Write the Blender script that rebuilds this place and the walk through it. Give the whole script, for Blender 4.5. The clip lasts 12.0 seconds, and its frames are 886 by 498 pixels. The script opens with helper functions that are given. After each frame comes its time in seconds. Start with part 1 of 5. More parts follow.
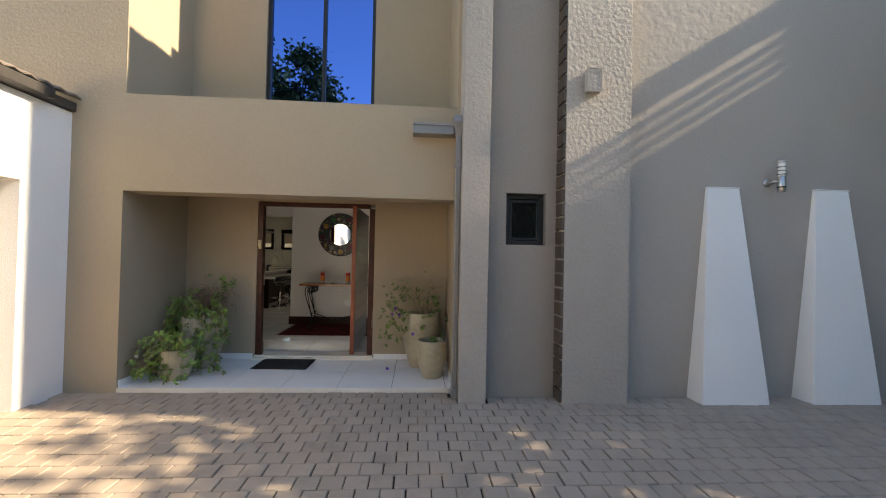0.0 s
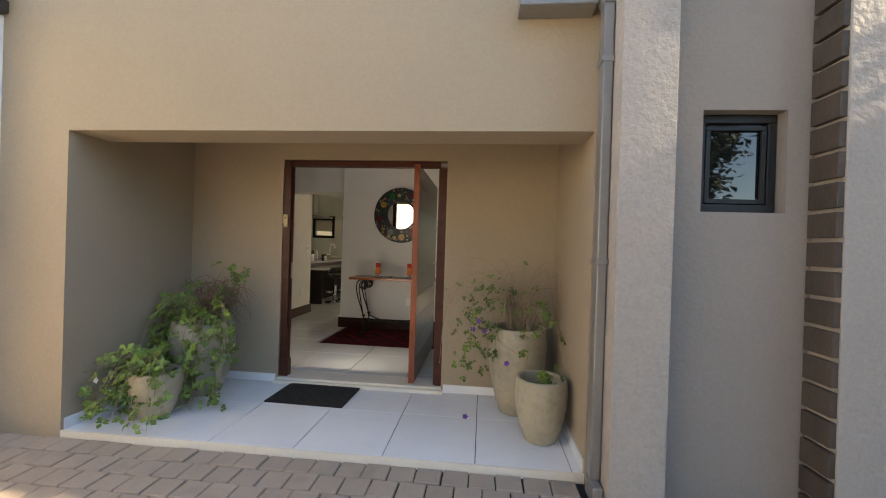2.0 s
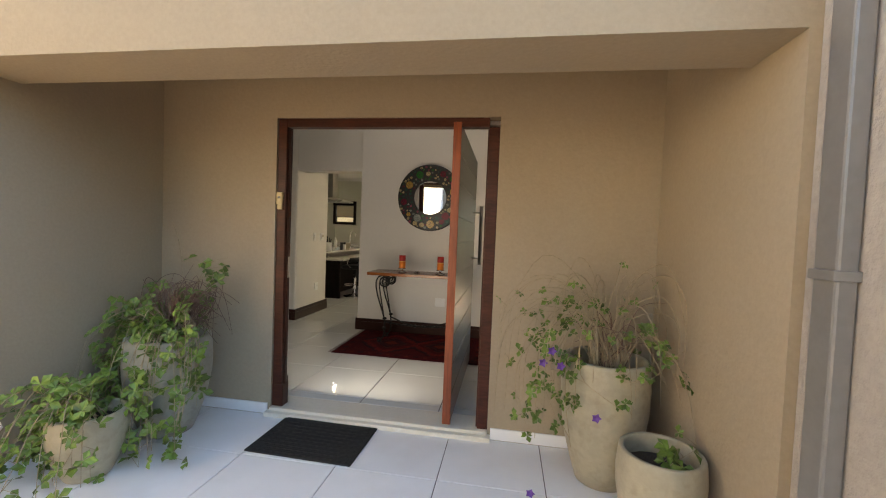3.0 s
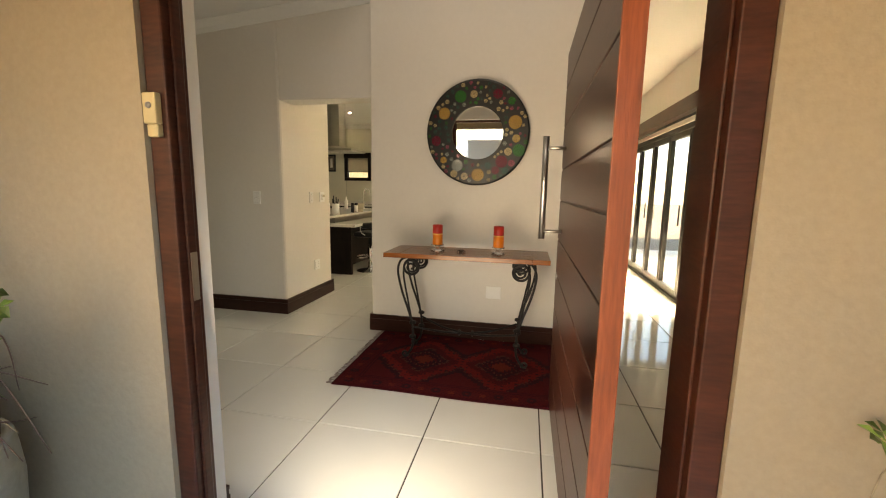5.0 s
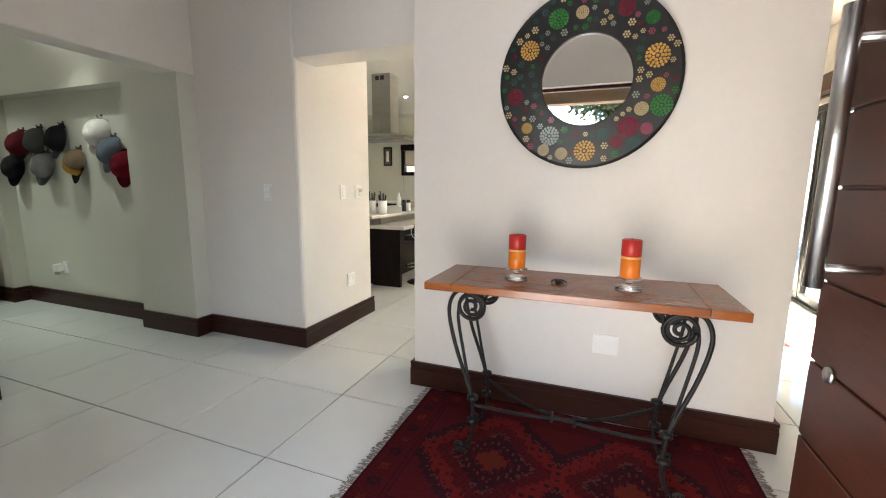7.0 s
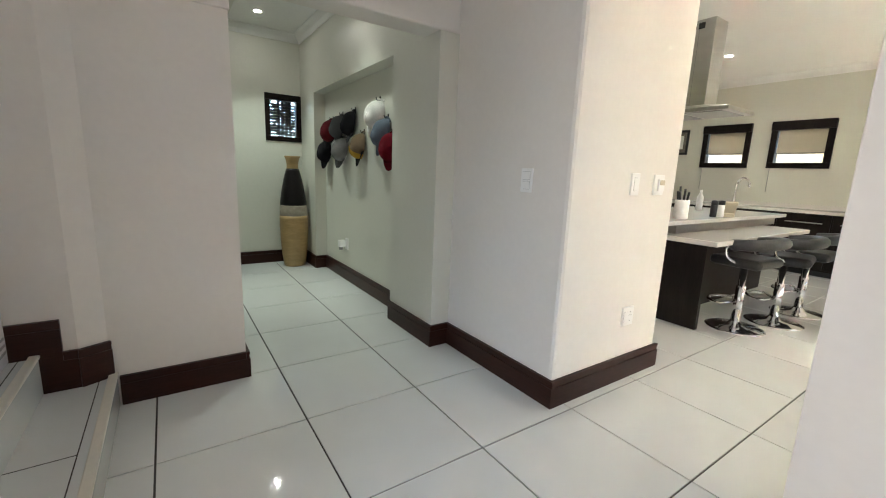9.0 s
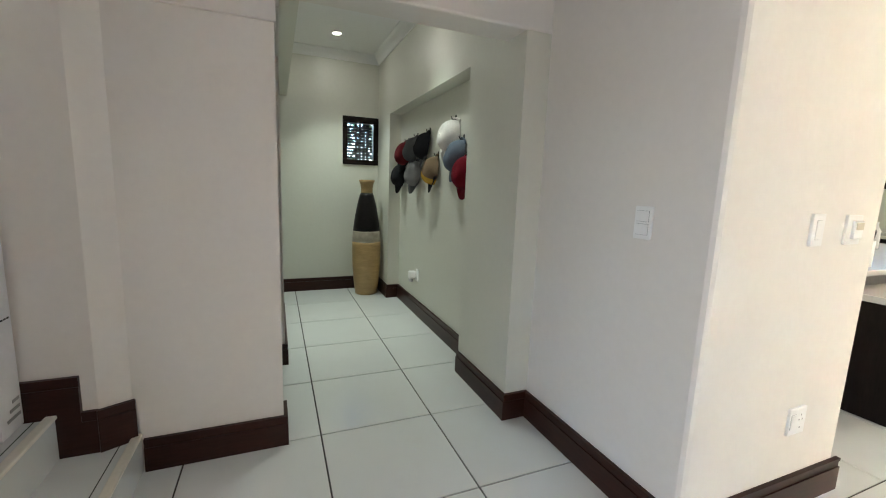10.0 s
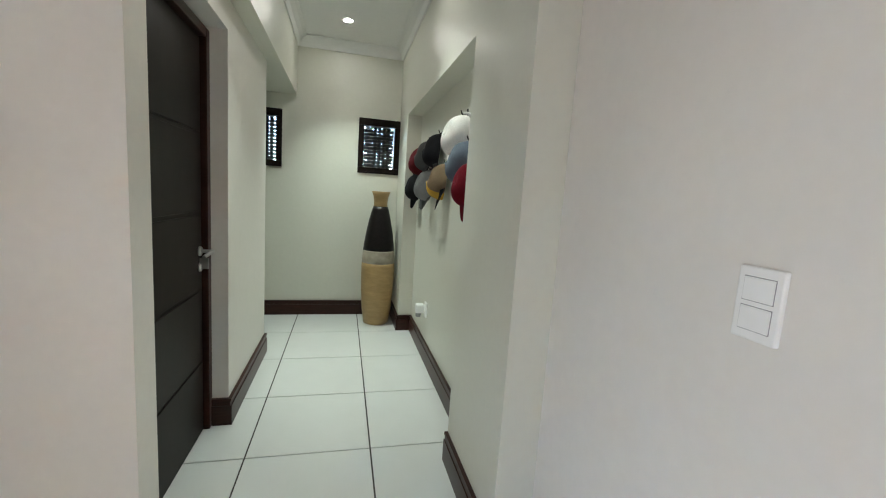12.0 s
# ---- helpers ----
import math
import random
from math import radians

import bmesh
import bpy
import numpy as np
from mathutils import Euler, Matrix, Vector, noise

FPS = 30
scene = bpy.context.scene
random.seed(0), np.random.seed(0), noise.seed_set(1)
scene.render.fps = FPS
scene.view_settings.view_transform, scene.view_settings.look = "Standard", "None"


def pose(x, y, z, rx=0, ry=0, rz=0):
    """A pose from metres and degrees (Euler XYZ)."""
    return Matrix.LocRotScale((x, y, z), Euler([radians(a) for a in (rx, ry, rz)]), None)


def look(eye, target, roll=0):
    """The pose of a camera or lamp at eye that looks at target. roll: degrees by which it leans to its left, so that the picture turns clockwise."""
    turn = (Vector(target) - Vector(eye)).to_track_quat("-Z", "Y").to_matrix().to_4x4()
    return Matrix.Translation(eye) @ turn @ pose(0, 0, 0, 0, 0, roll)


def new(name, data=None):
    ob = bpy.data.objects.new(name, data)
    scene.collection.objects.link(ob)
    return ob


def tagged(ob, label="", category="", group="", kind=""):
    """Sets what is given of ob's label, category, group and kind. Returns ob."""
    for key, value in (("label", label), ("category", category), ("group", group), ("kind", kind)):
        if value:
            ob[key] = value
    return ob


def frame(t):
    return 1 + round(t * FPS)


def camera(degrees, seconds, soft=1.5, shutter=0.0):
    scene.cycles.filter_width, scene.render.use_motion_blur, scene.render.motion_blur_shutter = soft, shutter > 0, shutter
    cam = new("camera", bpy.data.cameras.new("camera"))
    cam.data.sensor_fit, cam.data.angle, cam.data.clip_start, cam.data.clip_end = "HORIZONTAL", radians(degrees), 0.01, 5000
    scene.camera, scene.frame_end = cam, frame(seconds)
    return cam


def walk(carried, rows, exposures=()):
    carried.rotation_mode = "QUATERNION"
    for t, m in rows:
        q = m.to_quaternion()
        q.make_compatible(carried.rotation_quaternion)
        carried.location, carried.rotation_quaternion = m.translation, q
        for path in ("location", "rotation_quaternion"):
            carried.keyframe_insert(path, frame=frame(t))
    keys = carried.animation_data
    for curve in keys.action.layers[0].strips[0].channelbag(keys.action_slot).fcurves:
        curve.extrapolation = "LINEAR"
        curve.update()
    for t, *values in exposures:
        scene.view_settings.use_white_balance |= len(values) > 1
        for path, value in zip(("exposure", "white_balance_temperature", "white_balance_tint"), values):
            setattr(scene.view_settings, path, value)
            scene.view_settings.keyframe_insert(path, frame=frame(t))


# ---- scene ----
cam = camera(95.0, 12.0, 1.1)
PATH = [
    (0, (0.066, -0.186, 1.38), (0.195, 1.81, 1.411), 1.2),
    (0.5, (0.012, 0.247, 1.359), (0.066, 2.246, 1.39), 1.2),
    (1, (0.009, 0.733, 1.307), (-0.026, 2.733, 1.333), 1.3),
    (1.5, (-0.097, 1.207, 1.285), (-0.207, 3.204, 1.291), 1.7),
    (2, (-0.163, 1.715, 1.265), (-0.36, 3.705, 1.259), 1.8),
    (2.5, (-0.242, 2.226, 1.278), (-0.512, 4.208, 1.248), 2.2),
    (3, (-0.432, 2.733, 1.285), (-0.743, 4.707, 1.213), 2.3),
    (3.2, (-0.519, 2.897, 1.277), (-0.82, 4.873, 1.192), 2.1),
    (4.8, (-0.973, 4.27, 1.292), (-1.335, 6.216, 1.011), 1.2),
    (5, (-0.992, 4.403, 1.283), (-1.388, 6.342, 0.992), 1.0),
    (5.5, (-1.041, 4.707, 1.283), (-1.478, 6.635, 0.98), 0.4),
    (6, (-1.158, 4.988, 1.254), (-1.621, 6.913, 0.969), 0.2),
    (6.5, (-1.248, 5.292, 1.277), (-1.78, 7.196, 0.971), 0.1),
    (7, (-1.329, 5.604, 1.227), (-2.022, 7.455, 0.921), 0.5),
    (7.5, (-1.426, 5.929, 1.174), (-2.368, 7.667, 0.869), 1.4),
    (7.7, (-1.498, 6.007, 1.192), (-2.545, 7.677, 0.852), 1.5),
    (9.3, (-2.173, 6.508, 1.19), (-3.876, 7.495, 0.838), 2.0),
    (9.5, (-2.248, 6.569, 1.221), (-3.992, 7.486, 0.878), 1.7),
    (10, (-2.484, 6.715, 1.277), (-4.311, 7.471, 0.974), 2.1),
    (10.5, (-2.678, 6.912, 1.275), (-4.564, 7.518, 1.001), 2.6),
    (11, (-2.848, 7.137, 1.293), (-4.768, 7.631, 1.03), 3.1),
    (11.5, (-3.017, 7.255, 1.309), (-4.954, 7.685, 1.056), 3.5),
    (12, (-3.104, 7.325, 1.315), (-5.027, 7.807, 1.058), 3.8),
]

EXPOSURES = [(0.0, 1.46, 7600, 10), (0.6, 1.68, 7700, 10), (2.0, 1.98, 7800, 10), (3.2, 2.55, 8400, 10), (5.0, 3.2, 9900, 10), (5.5, 3.15, 8900, 10), (6.0, 3.5, 7900, 10), (6.5, 3.92, 6900, 10), (7.6, 3.95, 6500, 10), (9.5, 4.15, 6400, 10), (10.5, 4.15, 6400, 10), (12.0, 4.5, 6350, 10)]
walk(cam, [(t, look(eye, target, roll)) for t, eye, target, roll in PATH], EXPOSURES)

# ---------------------------------------------------------------- world and sun
world = bpy.data.worlds.new("sky")
scene.world = world
world.use_nodes = True
wn = world.node_tree.nodes
sky = wn.new("ShaderNodeTexSky")
sky.sky_type = "NISHITA"
sky.sun_disc = False
sky.sun_elevation = radians(31)
sky.sun_rotation = radians(96)
sky.air_density, sky.dust_density, sky.ozone_density = 1.0, 0.2, 3.0
wn["Background"].inputs["Strength"].default_value = 0.15
world.node_tree.links.new(sky.outputs[0], wn["Background"].inputs["Color"])

sun_data = bpy.data.lights.new("sun", "SUN")
sun_data.energy, sun_data.angle, sun_data.color = 5.0, radians(0.6), (1.0, 0.87, 0.68)
sun = new("sun", sun_data)
sun.matrix_world = look((10, -1.0, 6.3), (0, 0, 0))


def spot_lamp(name, at, power, colour=(1.0, 0.95, 0.88), cone=150, size=0.04):
    """A recessed ceiling lamp, shining straight down."""
    d = bpy.data.lights.new(name, "SPOT")
    d.energy, d.color, d.spot_size, d.spot_blend, d.shadow_soft_size = power, colour, radians(cone), 0.9, size
    ob = new(name, d)
    ob.location = at
    return ob


# ---------------------------------------------------------------- materials
def material(name, rgb, rough=0.5, metal=0.0, vary=0.08, grain=40.0, blotch=1.3, bump=0.0, bump_scale=None,
             ior=1.5, per_object=0.0, per_island=0.0, stretch=(1, 1, 1), coat=0.0, dark=None, dark_amount=0.0):
    m = bpy.data.materials.new(name)
    m.use_nodes = True
    nt = m.node_tree
    n, l = nt.nodes, nt.links
    p = n["Principled BSDF"]
    p.inputs["Roughness"].default_value = rough
    p.inputs["Metallic"].default_value = metal
    p.inputs["IOR"].default_value = ior
    p.inputs["Coat Weight"].default_value = coat
    geo = n.new("ShaderNodeNewGeometry")
    mp = n.new("ShaderNodeMapping")
    mp.inputs["Scale"].default_value = stretch
    l.new(geo.outputs["Position"], mp.inputs["Vector"])
    a = n.new("ShaderNodeTexNoise")
    a.inputs["Scale"].default_value, a.inputs["Detail"].default_value = grain, 4
    b = n.new("ShaderNodeTexNoise")
    b.inputs["Scale"].default_value, b.inputs["Detail"].default_value = blotch, 3
    l.new(mp.outputs[0], a.inputs["Vector"])
    l.new(mp.outputs[0], b.inputs["Vector"])
    add = n.new("ShaderNodeMath")
    add.operation = "ADD"
    l.new(a.outputs["Fac"], add.inputs[0])
    l.new(b.outputs["Fac"], add.inputs[1])
    val = add.outputs[0]
    if per_object or per_island:
        src = n.new("ShaderNodeObjectInfo").outputs["Random"] if per_object else geo.outputs["Random Per Island"]
        ma = n.new("ShaderNodeMath")
        ma.operation = "MULTIPLY_ADD"
        ma.inputs[1].default_value = per_object or per_island
        l.new(src, ma.inputs[0])
        l.new(val, ma.inputs[2])
        val = ma.outputs[0]
    mr = n.new("ShaderNodeMapRange")
    mr.inputs["From Min"].default_value, mr.inputs["From Max"].default_value = 0.6, 1.4 + (per_object or per_island)
    l.new(val, mr.inputs["Value"])
    ramp = n.new("ShaderNodeMix")
    ramp.data_type = "RGBA"
    lo = tuple(max(0.0, c * (1 - vary * 1.5)) for c in rgb) + (1,)
    hi = tuple(min(1.0, c * (1 + vary)) for c in rgb) + (1,)
    ramp.inputs["A"].default_value, ramp.inputs["B"].default_value = lo, hi
    l.new(mr.outputs[0], ramp.inputs["Factor"])
    col = ramp.outputs["Result"]
    if dark:
        c = n.new("ShaderNodeTexNoise")
        c.inputs["Scale"].default_value, c.inputs["Detail"].default_value = blotch * 4, 6
        l.new(mp.outputs[0], c.inputs["Vector"])
        r2 = n.new("ShaderNodeMapRange")
        r2.inputs["From Min"].default_value, r2.inputs["From Max"].default_value = 0.52, 0.72
        r2.inputs["To Max"].default_value = dark_amount
        l.new(c.outputs["Fac"], r2.inputs["Value"])
        mx = n.new("ShaderNodeMix")
        mx.data_type = "RGBA"
        l.new(r2.outputs[0], mx.inputs["Factor"])
        l.new(col, mx.inputs["A"])
        mx.inputs["B"].default_value = (*dark, 1)
        col = mx.outputs["Result"]
    l.new(col, p.inputs["Base Color"])
    if bump:
        h = n.new("ShaderNodeTexNoise")
        h.inputs["Scale"].default_value, h.inputs["Detail"].default_value = bump_scale or grain, 5
        l.new(mp.outputs[0], h.inputs["Vector"])
        bp = n.new("ShaderNodeBump")
        bp.inputs["Strength"].default_value, bp.inputs["Distance"].default_value = 1.0, bump
        l.new(h.outputs["Fac"], bp.inputs["Height"])
        l.new(bp.outputs[0], p.inputs["Normal"])
    return m


def glass(name, tint=(0.9, 0.95, 0.95), ior=1.45, rough=0.0):
    m = bpy.data.materials.new(name)
    m.use_nodes = True
    p = m.node_tree.nodes["Principled BSDF"]
    p.inputs["Base Color"].default_value = (*tint, 1)
    p.inputs["Transmission Weight"].default_value = 1.0
    p.inputs["Roughness"].default_value, p.inputs["IOR"].default_value = rough, ior
    return m


def glow(name, rgb, power):
    m = bpy.data.materials.new(name)
    m.use_nodes = True
    p = m.node_tree.nodes["Principled BSDF"]
    p.inputs["Emission Color"].default_value, p.inputs["Emission Strength"].default_value = (*rgb, 1), power
    return m


STUCCO = material("taupe_stucco", (0.385, 0.315, 0.225), 0.9, vary=0.06, grain=60, blotch=0.8, bump=0.0022, bump_scale=45)
ROUGHCAST = material("taupe_roughcast", (0.39, 0.357, 0.318), 0.88, vary=0.09, grain=50, blotch=1.1, bump=0.011, bump_scale=24)
ROUGH_WALL = material("taupe_rough_plaster", (0.385, 0.352, 0.315), 0.88, vary=0.07, grain=50, blotch=0.9, bump=0.006, bump_scale=14)
TAUPE = material("grey_taupe_plaster", (0.30, 0.265, 0.235), 0.88, vary=0.06, grain=60, blotch=0.9, bump=0.005, bump_scale=40)
WHITE_EXT = material("white_exterior_paint", (0.82, 0.82, 0.81), 0.75, vary=0.03, grain=60, bump=0.003, bump_scale=70)
PAVER = material("brown_paver", (0.40, 0.325, 0.26), 0.85, vary=0.13, grain=90, blotch=1.5, bump=0.003, bump_scale=110, per_object=0.3, dark=(0.14, 0.115, 0.1), dark_amount=0.25)
PAVER_ISL = material("brown_paver_field", (0.40, 0.325, 0.26), 0.85, vary=0.13, grain=90, blotch=1.5, bump=0.003, bump_scale=110, per_island=0.3, dark=(0.14, 0.115, 0.1), dark_amount=0.25)
JOINT = material("sand_joint", (0.03, 0.025, 0.021), 0.95, vary=0.2, grain=120)
GROUND = material("drive_surface", (0.17, 0.14, 0.11), 0.9, vary=0.2, grain=30, blotch=0.4, bump=0.004)
TILE = material("white_porcelain", (0.73, 0.75, 0.73), 0.07, vary=0.025, grain=6, blotch=0.7, per_object=0.25, coat=0.3)
TILE_EXT = material("white_porch_tile", (0.86, 0.87, 0.88), 0.18, vary=0.03, grain=8, blotch=1.2, per_object=0.25, dark=(0.5, 0.48, 0.44), dark_amount=0.08)
GROUT = material("grey_grout", (0.05, 0.047, 0.044), 0.9, vary=0.15)
CREAM_EDGE = material("cream_tile_edge", (0.74, 0.70, 0.61), 0.3, vary=0.05)
PAINT = material("off_white_wall_paint", (0.76, 0.73, 0.68), 0.55, vary=0.02, grain=30, blotch=0.6, bump=0.0004, bump_scale=45)
# greenish cast of the passage light is put into this wall colour
PAINT_GREEN_CAST = material("wall_paint_green_cast", (0.66, 0.66, 0.58), 0.4, vary=0.02, grain=30, blotch=0.6, bump=0.0004, bump_scale=45)
CEIL = material("white_ceiling_paint", (0.8, 0.8, 0.78), 0.7, vary=0.02, bump=0.001)
DARK_WOOD = material("dark_stained_wood", (0.07, 0.02, 0.011), 0.42, ior=1.38, vary=0.35, grain=18, blotch=2, bump=0.0006, stretch=(1, 1, 6))
PASSAGE_WOOD = material("near_black_stained_door", (0.011, 0.007, 0.006), 0.45, vary=0.3, grain=14, blotch=2, stretch=(8, 8, 1), ior=1.25)
BOARD = material("dark_skirting_wood", (0.034, 0.011, 0.007), 0.34, ior=1.33, vary=0.3, grain=14, blotch=2, stretch=(1, 1, 8))
SLAT = material("weathered_brown_cladding_paint", (0.075, 0.058, 0.045), 0.7, vary=0.25, grain=30, blotch=3, stretch=(1, 4, 1))
DOOR_WOOD = material("varnished_dark_door_wood", (0.058, 0.018, 0.011), 0.34, vary=0.3, grain=10, blotch=2.5, bump=0.0006, bump_scale=20, stretch=(6, 1, 8), per_object=0.3, ior=1.4, dark=(0.03, 0.012, 0.009), dark_amount=0.6)
EDGE_WOOD = material("red_orange_door_edge_wood", (0.32, 0.075, 0.028), 0.4, vary=0.3, grain=14, blotch=2, bump=0.0008, bump_scale=30, stretch=(8, 8, 0.7), dark=(0.14, 0.04, 0.02), dark_amount=0.5)
TOP_WOOD = material("honey_brown_table_wood", (0.29, 0.088, 0.022), 0.24, vary=0.35, grain=14, blotch=2, bump=0.0005, stretch=(0.8, 8, 8), per_object=0.3, coat=0.12, dark=(0.13, 0.04, 0.014), dark_amount=0.3)
IRON = material("black_wrought_iron", (0.011, 0.010, 0.010), 0.42, ior=1.35, vary=0.3, grain=60, bump=0.001)
STEEL = material("brushed_steel", (0.55, 0.54, 0.52), 0.28, metal=1.0, vary=0.05, grain=80, stretch=(1, 1, 12))
CHROME = material("chrome", (0.75, 0.75, 0.75), 0.08, metal=1.0, vary=0.02)
GUTTER_DARK = material("dark_brown_gutter_paint", (0.05, 0.045, 0.04), 0.5, vary=0.15, grain=30)
GUTTER = material("grey_painted_gutter_metal", (0.25, 0.245, 0.24), 0.36, metal=0.3, vary=0.08, grain=30)
BLACK_METAL = material("charcoal_aluminium", (0.025, 0.026, 0.028), 0.4, metal=0.4, vary=0.1)
PLASTIC = material("white_plastic", (0.86, 0.86, 0.84), 0.35, vary=0.02)
CREAMPLASTIC = material("yellowed_cream_plastic", (0.62, 0.5, 0.27), 0.4, vary=0.05)
GREYPLASTIC = material("grey_plastic", (0.3, 0.3, 0.3), 0.4, vary=0.05)
RUBBER = material("black_rubber", (0.015, 0.015, 0.016), 0.8, vary=0.3, grain=200, bump=0.003, bump_scale=160)
POT = material("cream_glazed_pot", (0.42, 0.37, 0.26), 0.42, vary=0.12, grain=25, blotch=5, bump=0.002, bump_scale=40, dark=(0.22, 0.17, 0.1), dark_amount=0.35)
POT_GREY = material("grey_green_pot", (0.36, 0.345, 0.28), 0.5, vary=0.12, grain=25, blotch=5, bump=0.002, bump_scale=40, dark=(0.16, 0.14, 0.1), dark_amount=0.35)
SOIL = material("potting_soil", (0.04, 0.028, 0.02), 0.95, vary=0.5, grain=120, bump=0.01)
LEAF = material("green_leaf", (0.13, 0.21, 0.03), 0.45, vary=0.5, grain=12, blotch=6, per_island=0.8)
LEAF_DARK = material("dark_tree_leaf", (0.08, 0.11, 0.035), 0.55, vary=0.4, grain=6, blotch=2, per_island=0.8)
TWIG = material("dry_twig", (0.36, 0.29, 0.19), 0.8, vary=0.3, grain=40)
DRY = material("dead_brown_twig", (0.17, 0.10, 0.075), 0.85, vary=0.3, grain=40)
PETAL = material("purple_petal", (0.14, 0.05, 0.3), 0.5, vary=0.2)
PETAL_W = material("white_petal", (0.75, 0.7, 0.68), 0.5, vary=0.1)
BARK = material("brown_bark", (0.13, 0.1, 0.075), 0.9, vary=0.3, grain=20, bump=0.02)
MIRROR = material("mirror_silver", (0.9, 0.9, 0.9), 0.015, metal=1.0, vary=0.0)
# blue of the reflected sky is put into this opaque pane's tint
REFLECT = material("sky_tinted_mirror_glass", (0.11, 0.22, 0.56), 0.015, metal=1.0, vary=0.0)
DARK_GLASS = material("dark_window_glass", (0.010, 0.011, 0.012), 0.02, vary=0.0, ior=1.65)
FOOT_GLASS = glass("bright_moulded_glass", (1.0, 1.0, 1.0), 1.3, 0.08)
CLEAR = glass("clear_glass", (0.93, 0.96, 0.95))
VASE_TAN = material("tan_vase_glaze", (0.42, 0.28, 0.12), 0.4, vary=0.14, grain=14, blotch=5, stretch=(1, 1, 4), dark=(0.27, 0.16, 0.06), dark_amount=0.4)
VASE_PALE = material("pale_vase_glaze", (0.42, 0.37, 0.29), 0.4, vary=0.2, grain=20, blotch=8)
VASE_BLACK = material("black_vase_glaze", (0.010, 0.008, 0.008), 0.4, ior=1.3, vary=0.3)
STONE_TOP = material("white_quartz", (0.7, 0.68, 0.64), 0.15, vary=0.05, grain=90)
BLACK_LEATHER = material("black_leatherette", (0.018, 0.018, 0.02), 0.4, vary=0.3, grain=80, bump=0.001)
BLIND = material("cream_blind_fabric", (0.6, 0.54, 0.42), 0.8, vary=0.06, grain=90)
GARDEN = material("garden_wall_paint", (0.55, 0.45, 0.3), 0.85, vary=0.08, blotch=0.8)
PATIO = material("grey_patio_tile", (0.52, 0.49, 0.44), 0.5, vary=0.1)
LAMP_ON = glow("lit_lamp", (1.0, 0.97, 0.9), 12.0)


# ---------------------------------------------------------------- mesh tools
def bm_box(bm, x0, x1, y0, y1, z0, z1):
    v = [bm.verts.new((x, y, z)) for z in (z0, z1) for y in (y0, y1) for x in (x0, x1)]
    for q in ((0, 2, 3, 1), (4, 5, 7, 6), (0, 1, 5, 4), (2, 6, 7, 3), (0, 4, 6, 2), (1, 3, 7, 5)):
        bm.faces.new([v[i] for i in q])
    return v


def box(x0, x1, y0, y1, z0, z1, bevel=0.0, seg=2):
    bm = bmesh.new()
    bm_box(bm, x0, x1, y0, y1, z0, z1)
    if bevel:
        bmesh.ops.bevel(bm, geom=bm.edges[:], offset=bevel, segments=seg, affect="EDGES", profile=0.5)
    return bm


def boxes(rows, bevel=0.0):
    bm = bmesh.new()
    for r in rows:
        bm_box(bm, *r)
    if bevel:
        bmesh.ops.bevel(bm, geom=bm.edges[:], offset=bevel, segments=2, affect="EDGES", profile=0.5)
    return bm


def lathe(profile, seg=36, at=(0, 0), caps=True):
    """A turned shape from (radius, height) pairs."""
    bm = bmesh.new()
    rings = []
    for r, z in profile:
        rings.append([bm.verts.new((at[0] + r * math.cos(2 * math.pi * i / seg), at[1] + r * math.sin(2 * math.pi * i / seg), z)) for i in range(seg)])
    for a, b in zip(rings, rings[1:]):
        for i in range(seg):
            j = (i + 1) % seg
            bm.faces.new((a[i], a[j], b[j], b[i]))
    for ring, flip in ((rings[0], True), (rings[-1], False)) if caps else ():
        bm.faces.new(ring[::-1] if flip else ring)
    for f in bm.faces:
        f.smooth = True
    return bm


def bm_tube(bm, pts, radius, seg=8, taper=1.0):
    """A round bar swept along points."""
    pts = [Vector(p) for p in pts]
    rings, n = [], len(pts)
    up = Vector((0.31, 0.17, 0.93)).normalized()
    for i, p in enumerate(pts):
        d = (pts[min(i + 1, n - 1)] - pts[max(i - 1, 0)]).normalized()
        u = d.cross(up)
        if u.length < 1e-3:
            u = d.cross(Vector((1, 0, 0)))
        u.normalize()
        w = d.cross(u)
        r = radius * (1 + (taper - 1) * i / max(1, n - 1))
        rings.append([bm.verts.new(p + r * (math.cos(2 * math.pi * k / seg) * u + math.sin(2 * math.pi * k / seg) * w)) for k in range(seg)])
    for a, b in zip(rings, rings[1:]):
        for k in range(seg):
            j = (k + 1) % seg
            f = bm.faces.new((a[k], a[j], b[j], b[k]))
            f.smooth = True
    bm.faces.new(rings[0])
    bm.faces.new(rings[-1][::-1])


def tube(pts, radius, seg=8, taper=1.0):
    bm = bmesh.new()
    bm_tube(bm, pts, radius, seg, taper)
    return bm


def curve_pts(pts, n=24):
    """A smooth line through points."""
    pts = [Vector(p) for p in pts]
    q = [pts[0]] + pts + [pts[-1]]
    out = []
    for i in range(1, len(q) - 2):
        a, b, c, d = q[i - 1:i + 3]
        m = max(2, n // (len(pts) - 1))
        for k in range(m):
            t = k / m
            out.append(0.5 * ((2 * b) + (c - a) * t + (2 * a - 5 * b + 4 * c - d) * t * t + (3 * b - a - 3 * c + d) * t ** 3))
    out.append(pts[-1])
    return out


def mesh_of(name, bm, mats):
    bmesh.ops.recalc_face_normals(bm, faces=bm.faces[:])
    me = bpy.data.meshes.new(name)
    bm.to_mesh(me)
    bm.free()
    for m in (mats if isinstance(mats, (list, tuple)) else [mats]):
        me.materials.append(m)
    return me


def setting(name, bm, mats, label, category=""):
    return tagged(new(name, mesh_of(name, bm, mats)), label, category or name.split("_")[0], kind="structure")


